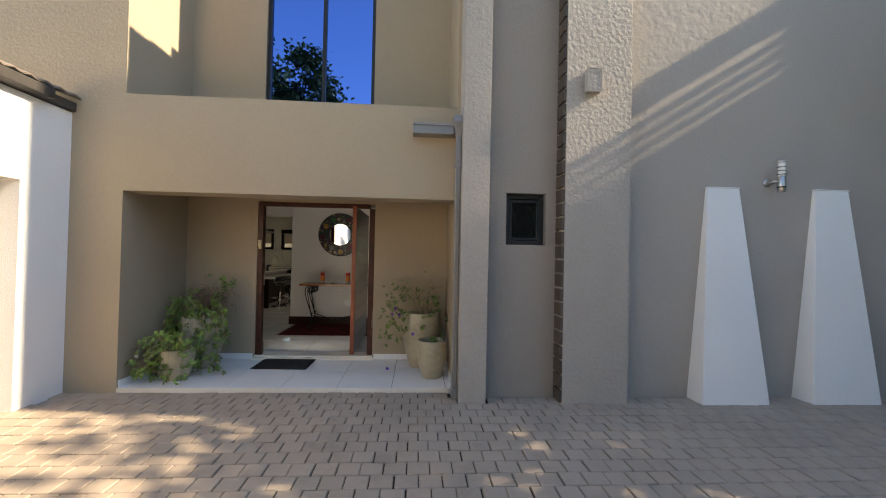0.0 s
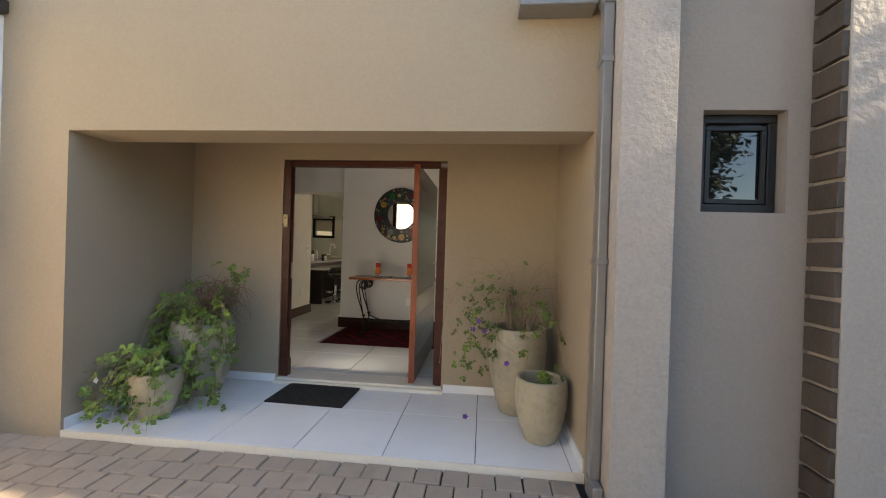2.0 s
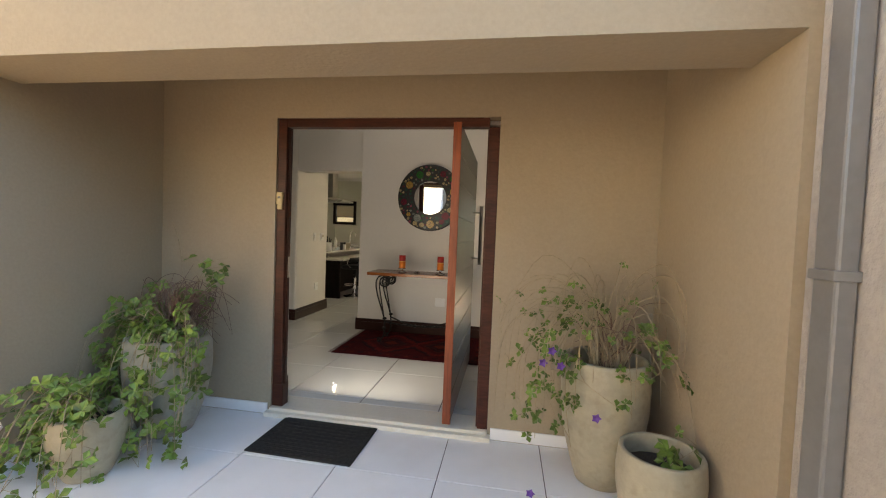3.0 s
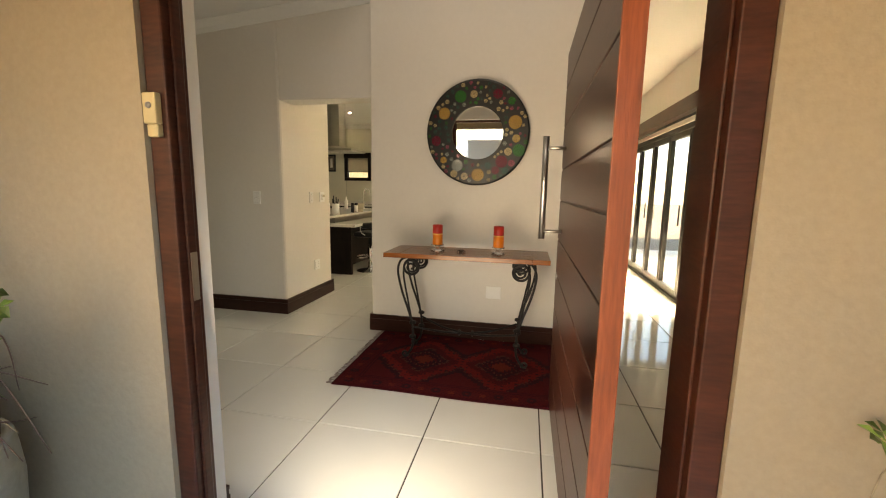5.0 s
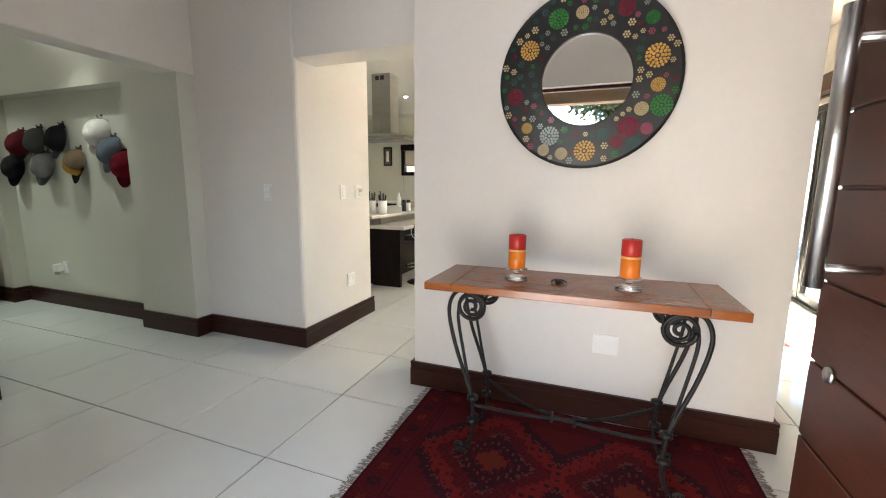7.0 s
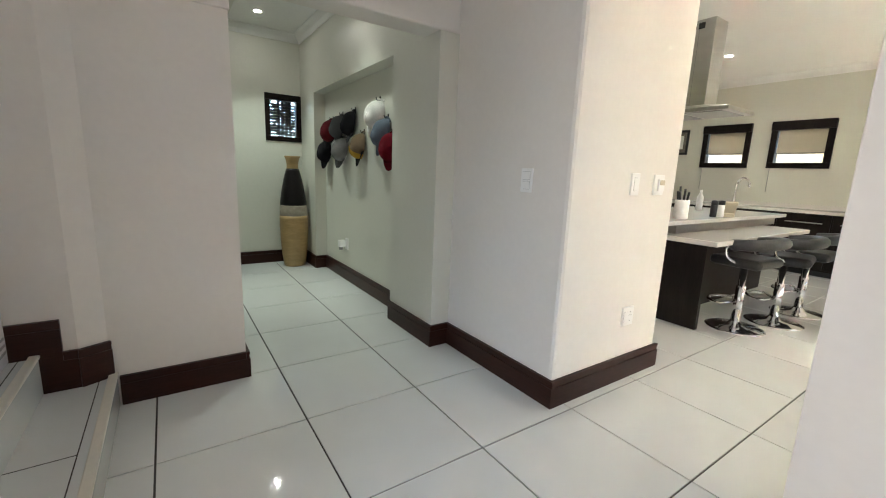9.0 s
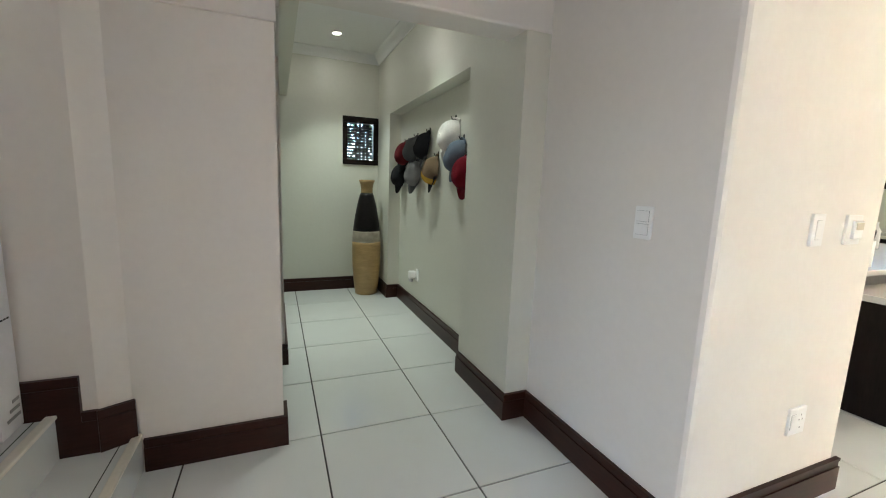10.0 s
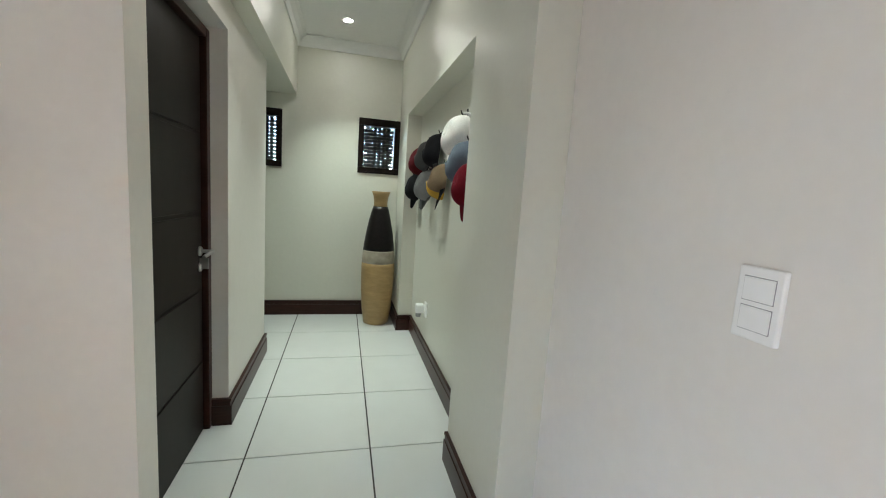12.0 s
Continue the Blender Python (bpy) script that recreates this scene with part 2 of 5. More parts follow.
def thing(name, at, label, category, group="", turn=0.0):
    ob = new(name)
    ob.empty_display_size = 0.1
    ob.location = at
    ob.rotation_euler = (0, 0, radians(turn))
    return tagged(ob, label, category, group)


def part(name, bm, mats, parent, label=""):
    """Links a bmesh, given in the parent's own space, as one mesh under it."""
    ob = new(name, bm if isinstance(bm, bpy.types.Mesh) else mesh_of(name, bm, mats))
    ob.parent = parent
    return tagged(ob, label)


def baseboard(name, runs, label="dark-stained moulded timber skirting board along the wall", height=0.15):
    """Runs of (x0, x1, y0, y1, z0, nx, ny[, height]): the wall line, its floor and the way it faces."""
    bm = bmesh.new()
    for x0, x1, y0, y1, z0, nx, ny, *own in runs:
        h = own[0] if own else height
        for t, za, zb in ((0.02, 0.0, h - 0.04), (0.014, h - 0.04, h - 0.015), (0.018, h - 0.015, h)):
            if ny:
                bm_box(bm, x0, x1, min(y0, y0 + ny * t), max(y0, y0 + ny * t), z0 + za, z0 + zb)
            else:
                bm_box(bm, min(x0, x0 + nx * t), max(x0, x0 + nx * t), y0, y1, z0 + za, z0 + zb)
    return setting(name, bm, BOARD, label, "baseboard")


# ---------------------------------------------------------------- large structure, outside
PAVE, PORCH = -0.09, -0.05
setting("ground", box(-60, 60, -80, 60, -0.6, -0.13), GROUND, "brown paved drive running on round the house", "ground")
setting("house_floor_slab", box(-9, 0.75, 5.44, 15.0, -0.13, -0.012), GROUT, "concrete slab and dark grout under the floor tiles", "floor")

# facade left of, over and beside the porch; the porch is a recess 1.2 m deep
FY, DY = 4.19, 5.39
setting("wall_front_left", boxes([(-9.0, -2.967, FY, 4.5, -0.13, 6.2)]), STUCCO, "taupe stucco facade beside the entrance porch", "wall")
setting("wall_porch_beam", box(-2.967, 0.475, FY, 4.5, 1.98, 2.985), STUCCO, "taupe stucco beam and balcony parapet over the porch", "wall")
setting("wall_porch_left", box(-3.16, -2.967, 4.5, DY, -0.13, 6.2), STUCCO, "taupe stucco side wall of the porch", "wall")
setting("wall_porch_right", boxes([(0.475, 0.749, FY, 4.72, -0.13, 5.9), (0.475, 0.749, 4.72, 5.64, -0.13, 8.0)]), STUCCO, "taupe stucco side wall of the porch", "wall")
setting("ceiling_porch", box(-2.967, 0.475, 4.5, DY, 2.45, 2.6), STUCCO, "plain porch ceiling under the balcony", "ceiling")
DX0, DX1, DZ = -2.062, -0.508, 2.055
setting("wall_entrance", boxes([(-3.16, DX0, DY, 5.585, -0.13, 6.2), (DX1, 0.475, DY, 5.585, -0.13, 6.2), (DX0, DX1, DY, 5.585, DZ, 2.8), (DX0, DX1, DY, 5.585, 5.4, 6.2)]),
        STUCCO, "taupe stucco wall round the front door", "wall")
setting("wall_entrance_inner", boxes([(-3.16, DX0 + 0.004, 5.585, 5.60, 0, 6.2), (DX1, 0.75, 5.585, 5.60, 0, 6.2), (DX0 + 0.004, DX1, 5.585, 5.60, DZ - 0.03, 2.9), (DX0 + 0.004, DX1, 5.585, 5.60, 5.35, 6.2),
                                      (DX0 + 0.001, DX0 + 0.004, 5.487, 5.585, 0, DZ - 0.001), (DX0 + 0.004, DX1 - 0.001, 5.487, 5.585, DZ - 0.03, DZ - 0.001)]),
        PAINT, "off-white plaster inside the front wall and door reveal", "wall")
setting("pillar_a", box(0.51, 0.785, 3.855, FY, -0.13, 5.9, 0.004), ROUGHCAST, "tall rough taupe stucco fin beside the porch", "pillar")
CY = 4.04
setting("wall_front_middle", boxes([(0.785, 1.0, CY, 4.3, -0.13, 5.9), (1.425, 1.56, CY, 4.3, -0.13, 5.9), (1.0, 1.425, CY, 4.3, -0.13, 1.505), (1.0, 1.425, CY, 4.3, 2.055, 5.9)]),
        TAUPE, "grey-taupe plaster wall with a small window", "wall")
setting("pillar_b", box(1.56, 2.24, 3.84, 4.3, -0.13, 5.9, 0.004), ROUGHCAST, "wide rough stucco pilaster on the facade", "pillar")
setting("wall_front_right", box(2.24, 9.0, CY, 4.3, -0.13, 5.9), ROUGH_WALL, "grey-taupe plaster wall behind white wedges", "wall")
setting("house_roof", boxes([(-9.2, 0.475, DY, 15.2, 6.2, 6.4), (0.475, 9.2, 5.0, 15.2, 7.0, 7.2)]), TAUPE, "flat roof slab closing the house above", "roof")

# garage wing on the west side of the drive
setting("wall_garage", boxes([(-3.83, -3.485, 3.67, FY, -0.13, 2.76), (-3.83, -3.485, -1.5, 3.67, 1.98, 2.76), (-3.83, -3.485, -6.0, -1.5, -0.13, 2.76)]), WHITE_EXT,
        "white painted garage wall with a wide opening", "wall")
setting("garage_door", boxes([(-3.8, -3.76, -1.5, 3.67, -0.13 + 0.42 * i, 0.28 + 0.42 * i) for i in range(5)], 0.006), TAUPE, "taupe panelled garage door, closed", "door")
setting("garage_roof", boxes([(-9.0, -3.44, -6.0, FY, 2.77, 2.86), (-3.47, -3.36, -6.0, 3.85, 2.775, 2.87)], 0.01), GUTTER_DARK, "dark roof edge and gutter over the garage", "roof")

ROOF_TILE = material("weathered_roof_tile", (0.20, 0.165, 0.14), 0.85, vary=0.25, grain=30, blotch=3, bump=0.004, per_object=0.4)
bm = bmesh.new()
prof = [(-0.16 + 0.04 * i, 0.012 + 0.022 * math.sin(math.pi * i / 4) ** 2) for i in range(9)]
for x in (0.0, -0.38):
    for dz in (0.0, 0.014):
        for u, w in prof:
            bm.verts.new((x, u, w + dz))
bm.verts.ensure_lookup_table()
for i in range(8):
    a0, a1, b0, b1 = (bm.verts[k + i] for k in (0, 9, 18, 27))
    a0n, a1n, b0n, b1n = (bm.verts[k + i + 1] for k in (0, 9, 18, 27))
    for q in ((a1, a1n, b1n, b1), (a0, b0, b0n, a0n), (a0, a0n, a1n, a1), (b0, b1, b1n, b0n)):
        bm.faces.new(q)
for k in (0, 8):
    bm.faces.new([bm.verts[o + k] for o in (0, 9, 27, 18)])
tile_shape = mesh_of("roof_tile", bm, ROOF_TILE)
for row in range(3):
    for k in range(16):
        rt = new("roof_tile", tile_shape)
        rt.matrix_basis = pose(-3.40 - 0.31 * row, 4.02 - 0.31 * k, 2.875 + 0.115 * row, 0, 20, 0)
        rt.parent = bpy.data.objects["garage_roof"]

# unseen wall, slats and tall block across the drive, added to shade the facade
setting("wing_low", boxes([(8.0, 8.4, 3.09, CY, -0.13, 5.96), (8.0, 8.06, 3.09, 3.64, 6.03, 6.10), (8.0, 8.06, 3.09, 3.64, 6.17, 6.24), (8.0, 8.06, 3.09, 3.64, 6.31, 6.38),
                           (8.0, 8.06, 3.28, 3.64, 6.49, 6.80), (8.0, 8.06, 3.64, CY, 5.96, 7.4)]), TAUPE, "unseen taupe wall and slats, added to cast shade on the facade", "wall")
setting("chimney_stack", box(8.0, 8.65, 2.56, 3.07, -0.13, 10.2), TAUPE, "unseen tall taupe block, added to shade the garage wall and pavers", "chimney")
# unseen walls, added to cut low sky light and close off the drive
setting("boundary_wall_east", box(8.4, 8.65, -16.0, 2.555, -0.13, 2.4), TAUPE, "unseen taupe wall along the drive, added to block low sky", "wall")
setting("boundary_wall_south", box(-12.0, 8.65, -16.3, -16.0, -0.13, 2.6), TAUPE, "unseen taupe wall behind the drive, added to block low sky", "wall")

# ---------------------------------------------------------------- large structure, inside
HALL_X = -4.30
setting("wall_switch_block", box(HALL_X - 0.01, -3.34, 8.01, 8.99, 0, 3.4, 0.022), PAINT, "off-white painted wall block with light switches", "wall")
setting("wall_kitchen_head", box(-3.34, -2.33, 8.01, 8.25, 2.09, 3.4, 0.008), PAINT, "off-white wall over the opening to the kitchen", "wall")
setting("wall_mirror", box(-2.33, -0.49, 7.79, 8.25, 0, 6.2, 0.003), PAINT, "off-white painted wall behind mirror and console", "wall")
setting("wall_hall_head", box(-4.50, HALL_X, 4.55, 8.99, 2.05, 3.4, 0.012), PAINT, "off-white beam over the passage opening", "wall")
setting("wall_passage_right", boxes([(-4.93, HALL_X - 0.001, 7.87, 8.4, 0, 2.05), (-4.93, -4.5, 7.87, 8.4, 2.05, 2.85), (-6.9, -4.93, 8.0, 8.4, 0, 2.03), (-6.9, -4.93, 7.87, 8.4, 2.03, 2.85), (-7.44, -6.9, 7.87, 8.4, 0, 2.85)]),
        PAINT_GREEN_CAST, "pale painted passage wall with a shallow niche", "wall")
bm = bmesh.new()
lo = [bm.verts.new((x, y, 0)) for x, y in ((-4.48, 4.55), (-4.41, 4.55), (-4.41, 6.03), (-4.46, 6.13), (-4.48, 6.13))]
hi = [bm.verts.new((v.co.x, v.co.y, 2.05)) for v in lo]
for i in range(5):
    bm.faces.new((lo[i], lo[(i + 1) % 5], hi[(i + 1) % 5], hi[i]))
bm.faces.new(lo[::-1])
bm.faces.new(hi)
setting("wall_stair_pier", bm, PAINT, "off-white wall beside the steps", "wall")
setting("wall_passage_left", boxes([(-4.6, -4.46, 6.13, 6.725, 0, 2.05), (-6.42, -5.40, 6.4, 6.75, 0, 2.2), (-5.40, -4.6, 6.4, 6.75, 2.05, 2.2), (-4.6, -4.46, 4.55, 6.13, 0, 2.05)]),
        PAINT, "pale painted passage wall round a dark door", "wall")
setting("wall_stair_head", box(-4.599, -4.445, 4.56, 6.732, 1.935, 2.049, 0.003), PAINT, "off-white beam over the wall beside the steps", "wall")
setting("passage_bulkhead", box(-7.44, -4.5, 6.4, 6.85, 2.2, 2.8), PAINT_GREEN_CAST, "pale painted bulkhead along the passage", "wall")
setting("wall_passage_end", boxes([(-7.66, -7.44, 4.5, 6.3, 0, 2.85), (-7.66, -7.44, 6.3, 6.72, 0, 1.5), (-7.66, -7.44, 6.3, 6.72, 2.05, 2.85), (-7.66, -7.44, 6.72, 7.45, 0, 2.85),
                                   (-7.66, -7.44, 7.45, 7.87, 0, 1.5), (-7.66, -7.44, 7.45, 7.87, 2.05, 2.85), (-7.66, -7.44, 7.87, 8.4, 0, 2.85)]), PAINT_GREEN_CAST, "pale painted end wall with two small windows", "wall")
setting("wall_side_room", boxes([(-7.44, -6.4, 4.9, 5.0, 0, 2.85), (-6.42, -6.32, 5.0, 6.4, 0, 2.2)]), PAINT_GREEN_CAST, "pale painted walls of the side lobby", "wall")
setting("ceiling_passage", boxes([(-7.44, -4.5, 5.0, 7.87, 2.74, 2.86)]), CEIL, "white passage ceiling", "ceiling")
bm = bmesh.new()
zz = lambda x: 2.80 + 0.09 * (x - HALL_X)
for xa, xb, ya, yb in ((HALL_X, -2.4, 5.60, 8.01), (HALL_X, -3.16, 4.55, 5.60)):
    v = [bm.verts.new((x, y, zz(x) + dz)) for dz in (0, 0.1) for y in (ya, yb) for x in (xa, xb)]
    for q in ((0, 2, 3, 1), (4, 5, 7, 6), (0, 1, 5, 4), (2, 6, 7, 3), (0, 4, 6, 2), (1, 3, 7, 5)):
        bm.faces.new([v[i] for i in q])
setting("ceiling_hall", bm, CEIL, "white raked ceiling of the entrance hall", "ceiling")
# wall at x -0.49: unseen, added to keep window light from the east side
setting("wall_hall_void", boxes([(-2.45, -2.4, 5.60, 7.79, zz(-2.4), 6.2), (-0.49, -0.44, 5.60, 7.79, 2.83, 6.2), (-0.49, 0.75, 8.01, 8.25, 2.95, 6.2)]), PAINT, "off-white upper walls of the double-height hall", "wall")
# second box: unseen low ceiling, added to keep the hall's east side dim
setting("ceiling_kitchen", boxes([(-9, 0.75, 8.25, 14.7, 2.83, 2.95), (-0.44, 0.75, 5.60, 8.25, 2.83, 2.95)]), CEIL, "white kitchen and living room ceiling", "ceiling")
setting("wall_east", boxes([(0.75, 1.0, 4.55, 8.9, -0.13, 6.2), (0.75, 1.0, 13.2, 14.7, -0.13, 3.6), (0.75, 1.0, 8.9, 13.2, 2.08, 3.6)]), PAINT, "off-white wall with a wide folding door opening", "wall")
KY = 14.2
setting("wall_living_pier", box(0.53, 0.749, 8.06, 8.69, 0, 2.83, 0.006), PAINT, "off-white wall pier beside the folding doors", "wall")
setting("wall_kitchen_back", boxes([(-9, -5.55, KY, KY + 0.22, 0, 2.95), (-4.9, -4.58, KY, KY + 0.22, 0, 2.95), (-3.9, 0.75, KY, KY + 0.22, 0, 2.95),
                                    (-5.55, -4.9, KY, KY + 0.22, 0, 1.49), (-5.55, -4.9, KY, KY + 0.22, 2.12, 2.95), (-4.58, -3.9, KY, KY + 0.22, 0, 1.49), (-4.58, -3.9, KY, KY + 0.22, 2.12, 2.95)]),
        PAINT_GREEN_CAST, "pale kitchen wall with high windows", "wall")
setting("wall_kitchen_west", boxes([(-6.7, -6.5, 8.4, KY, 0, 2.95), (-7.44, HALL_X - 0.01, 8.4, 8.6, 0, 2.95)]), PAINT_GREEN_CAST, "pale kitchen side wall", "wall")
setting("wall_hall_south", box(-4.6, -3.16, 4.505, 4.56, 0, 3.4), PAINT, "off-white wall closing the stair landing", "wall")

# steps up to the landing
setting("stair_step_1", boxes([(-4.48, -3.17, 5.90, 6.15, 0, 0.16)]), TILE, "white tiled step with cream edge trim", "step")
setting("stair_step_2", boxes([(-4.48, -3.17, 4.6, 5.90, 0, 0.33)]), TILE, "white tiled upper step and landing", "step")
setting("stair_nosing", boxes([(-4.46, -3.17, 6.12, 6.157, 0.16, 0.176), (-4.46, -3.17, 5.87, 5.907, 0.33, 0.346)], 0.005), CREAM_EDGE, "cream rounded tile trim on the step edges", "trim")

baseboard("baseboard_hall", [(-2.35, -0.47, 7.79, 0, 0, 0, -1), (-2.33, 0, 7.79, 8.25, 0, -1, 0), (-0.49, 0, 7.79, 8.25, 0, 1, 0),
                             (HALL_X + 0.02, -3.32, 8.01, 0, 0, 0, -1), (-3.34, 0, 8.01, 9.01, 0, 1, 0), (HALL_X, 0, 7.87, 8.01, 0, 1, 0),
                             (-4.93, HALL_X + 0.02, 7.87, 0, 0, 0, -1), (-6.88, -4.93, 8.0, 0, 0, 0, -1), (-7.44, -6.88, 7.87, 0, 0, 0, -1), (-6.9, 0, 7.87, 8.0, 0, 1, 0),
                             (-7.44, 0, 5.0, 7.85, 0, 1, 0), (-4.46, 0, 6.16, 6.725, 0, 1, 0), (-4.6, -4.44, 6.725, 0, 0, 0, 1), (-6.44, -5.38, 6.75, 0, 0, 0, 1), (-5.40, 0, 6.67, 6.75, 0, 1, 0), (-6.42, 0, 6.4, 6.75, 0, -1, 0),
                             (-3.16, DX0 + 0.004, 5.60, 0, 0, 0, 1), (DX1, 0.73, 5.60, 0, 0, 0, 1), (0.75, 0, 5.60, 8.04, 0, -1, 0), (0.51, 0.75, 8.06, 0, 0, 0, -1), (0.53, 0, 8.06, 8.69, 0, -1, 0)])
bb = baseboard("baseboard_steps", [(-4.41, 0, 5.98, 6.03, 0.16, 1, 0), (-4.41, 0, 4.6, 5.98, 0.16, 1, 0, 0.33)], height=0.18)
sp = new("baseboard_splay", mesh_of("baseboard_splay", boxes([(0, 0.125, -0.02, 0, 0, 0.14), (0, 0.125, -0.014, 0, 0.14, 0.165), (0, 0.125, -0.018, 0, 0.165, 0.18)]), BOARD))
sp.matrix_basis = pose(-4.402, 6.025, 0.16, 0, 0, 116.5)
tagged(sp, "dark-stained skirting on the splayed wall corner", "baseboard", kind="structure")

setting("stair_joint", boxes([(-4.41, -3.17, 6.085, 6.089, 0.15, 0.1608), (-4.41, -3.17, 5.835, 5.839, 0.32, 0.3308), (-3.82, -3.816, 5.9, 6.085, 0.15, 0.1608), (-3.82, -3.816, 4.7, 5.835, 0.32, 0.3308)]), GROUT, "dark grout joints in the tiled steps", "trim")

# outside beyond the folding doors
setting("patio", box(1.0, 8, 8.0, 14.5, -0.13, -0.02), PATIO, "grey tiled patio outside the folding doors", "ground")
setting("garden_wall", box(5.4, 5.6, 6.0, 18, -0.13, 3.0), GARDEN, "cream garden boundary wall", "wall")
# added roof, out of view; its depth sets how much sun gets in
setting("patio_roof", box(1.0, 3.9, 8.0, 14.5, 2.7, 2.85), CEIL, "unseen white roof outside the folding doors, added to hold off sun", "ceiling")


# area lamp added behind the opaque balcony pane, as daylight into the double-height hall
win_light = bpy.data.lights.new("balcony_window_fill", "AREA")
win_light.shape, win_light.size, win_light.size_y, win_light.energy, win_light.color = "RECTANGLE", 1.3, 1.6, 2.2, (0.95, 0.94, 1.0)
new("balcony_window_fill", win_light).matrix_world = look((-1.285, 5.606, 4.45), (-1.285, 7.6, 4.45))
# area lamp added low in the open front door, for the sunlit drive's bounce
door_light = bpy.data.lights.new("front_door_fill", "AREA")
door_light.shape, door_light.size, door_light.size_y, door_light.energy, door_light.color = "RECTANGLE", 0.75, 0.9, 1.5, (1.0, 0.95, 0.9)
new("front_door_fill", door_light).matrix_world = look((-1.52, 5.605, 0.56), (-1.46, 7.5, 0.86))


# ---------------------------------------------------------------- lamps
def downlight(at, power, cone=150, colour=(1.0, 0.93, 0.84)):
    x, y, z = at
    ob = thing("downlight", (x, y, z), "small round recessed ceiling downlight, lit, with white trim", "ceiling lamp", "recessed downlights")
    part("trim_ring", lathe([(0.034, -0.004), (0.05, -0.006), (0.052, 0.0), (0.034, 0.002)], 24, caps=False), PLASTIC, ob)
    part("bulb", lathe([(0.005, -0.003), (0.033, -0.003), (0.033, 0.0)], 20), LAMP_ON, ob, "bright glowing bulb")
    spot_lamp("downlight_lamp", (x, y, z - 0.02), power, colour, cone)


downlight((-6.87, 7.31, 2.738), 5.2, 84, (0.88, 1.0, 0.9))
downlight((-5.4, 7.46, 2.738), 3.1, 82, (0.88, 1.0, 0.9))
downlight((-3.0, 10.3, 2.828), 2.8, 165)
downlight((-4.7, 12.6, 2.828), 2.8, 165)
# no fitting known here; lamp added to put warm light on the switch block
downlight((-1.4, 9.6, 2.828), 2.6, 165, (1.0, 0.9, 0.76))


# ---------------------------------------------------------------- windows and doors
def window(name, parent_label, axis, at, width, height, frame_mat, pane_mat, depth=0.06, bar=0.045, mullions=(), blind=None):
    """A framed window. axis 'y': it lies along x, facing -y; 'x': it lies along y, facing +x. at: the lower corner of its outer face."""
    win = thing(name, at, parent_label, "window", turn=0 if axis == "y" else 90)
    w, h = width, height
    fr = part("window_frame", boxes([(0, w, 0, depth, 0, bar), (0, w, 0, depth, h - bar, h), (0, bar, 0, depth, bar, h - bar), (w - bar, w, 0, depth, bar, h - bar)]
                                    + [(m - bar / 2, m + bar / 2, 0, depth, bar, h - bar) for m in mullions], 0.004), frame_mat, win)
    edges = [bar] + [e for m in mullions for e in (m - bar / 2, m + bar / 2)] + [w - bar]
    for a, b in zip(edges[::2], edges[1::2]):
        p = part("pane", box(a - 0.003, b + 0.003, depth * 0.45, depth * 0.45 + 0.006, bar - 0.003, h - bar + 0.003), pane_mat, win)
        p.visible_shadow = False
    if blind == "slats":
        n = int((h - 2 * bar) / 0.033)
        for i in range(n):
            z = bar + 0.015 + i * 0.033
            bm = bmesh.new()
            v = [bm.verts.new(c) for c in ((bar, depth + 0.004, z), (w - bar, depth + 0.004, z), (w - bar, depth + 0.028, z + 0.014), (bar, depth + 0.028, z + 0.014),
                                           (bar, depth + 0.004, z + 0.002), (w - bar, depth + 0.004, z + 0.002), (w - bar, depth + 0.028, z + 0.016), (bar, depth + 0.028, z + 0.016))]
            for q in ((0, 1, 2, 3), (7, 6, 5, 4), (0, 4, 5, 1), (2, 6, 7, 3), (1, 5, 6, 2), (0, 3, 7, 4)):
                bm.faces.new([v[k] for k in q])
            part("blind_slat", bm, BLACK_METAL, win)
    return win


# balcony window over the door, seen only above the parapet
window("window_1", "tall charcoal aluminium balcony window with reflective glass", "y", (-2.01, 5.43, 2.80), 1.45, 2.60, BLACK_METAL, REFLECT, 0.07, 0.05, (0.755,))
setting("wall_window_sides", boxes([(DX0, -2.01, DY, 5.585, 2.8, 5.4), (-0.56, DX1, DY, 5.585, 2.8, 5.4)]), STUCCO, "narrow stucco piers beside the balcony window", "wall")
w2 = window("window_2", "small charcoal aluminium window in a plaster reveal", "y", (1.005, 4.11, 1.51), 0.415, 0.54, BLACK_METAL, DARK_GLASS, 0.06, 0.045)
part("sash", boxes([(0.05, 0.365, 0.004, 0.02, 0.05, 0.075), (0.05, 0.365, 0.004, 0.02, 0.455, 0.48), (0.05, 0.075, 0.004, 0.02, 0.075, 0.455), (0.34, 0.365, 0.004, 0.02, 0.075, 0.455)], 0.003), BLACK_METAL, w2)
setting("small_room_back", boxes([(0.8, 1.5, 4.9, 5.0, 0, 2.6)]), PAINT, "plain wall behind the small window", "wall")


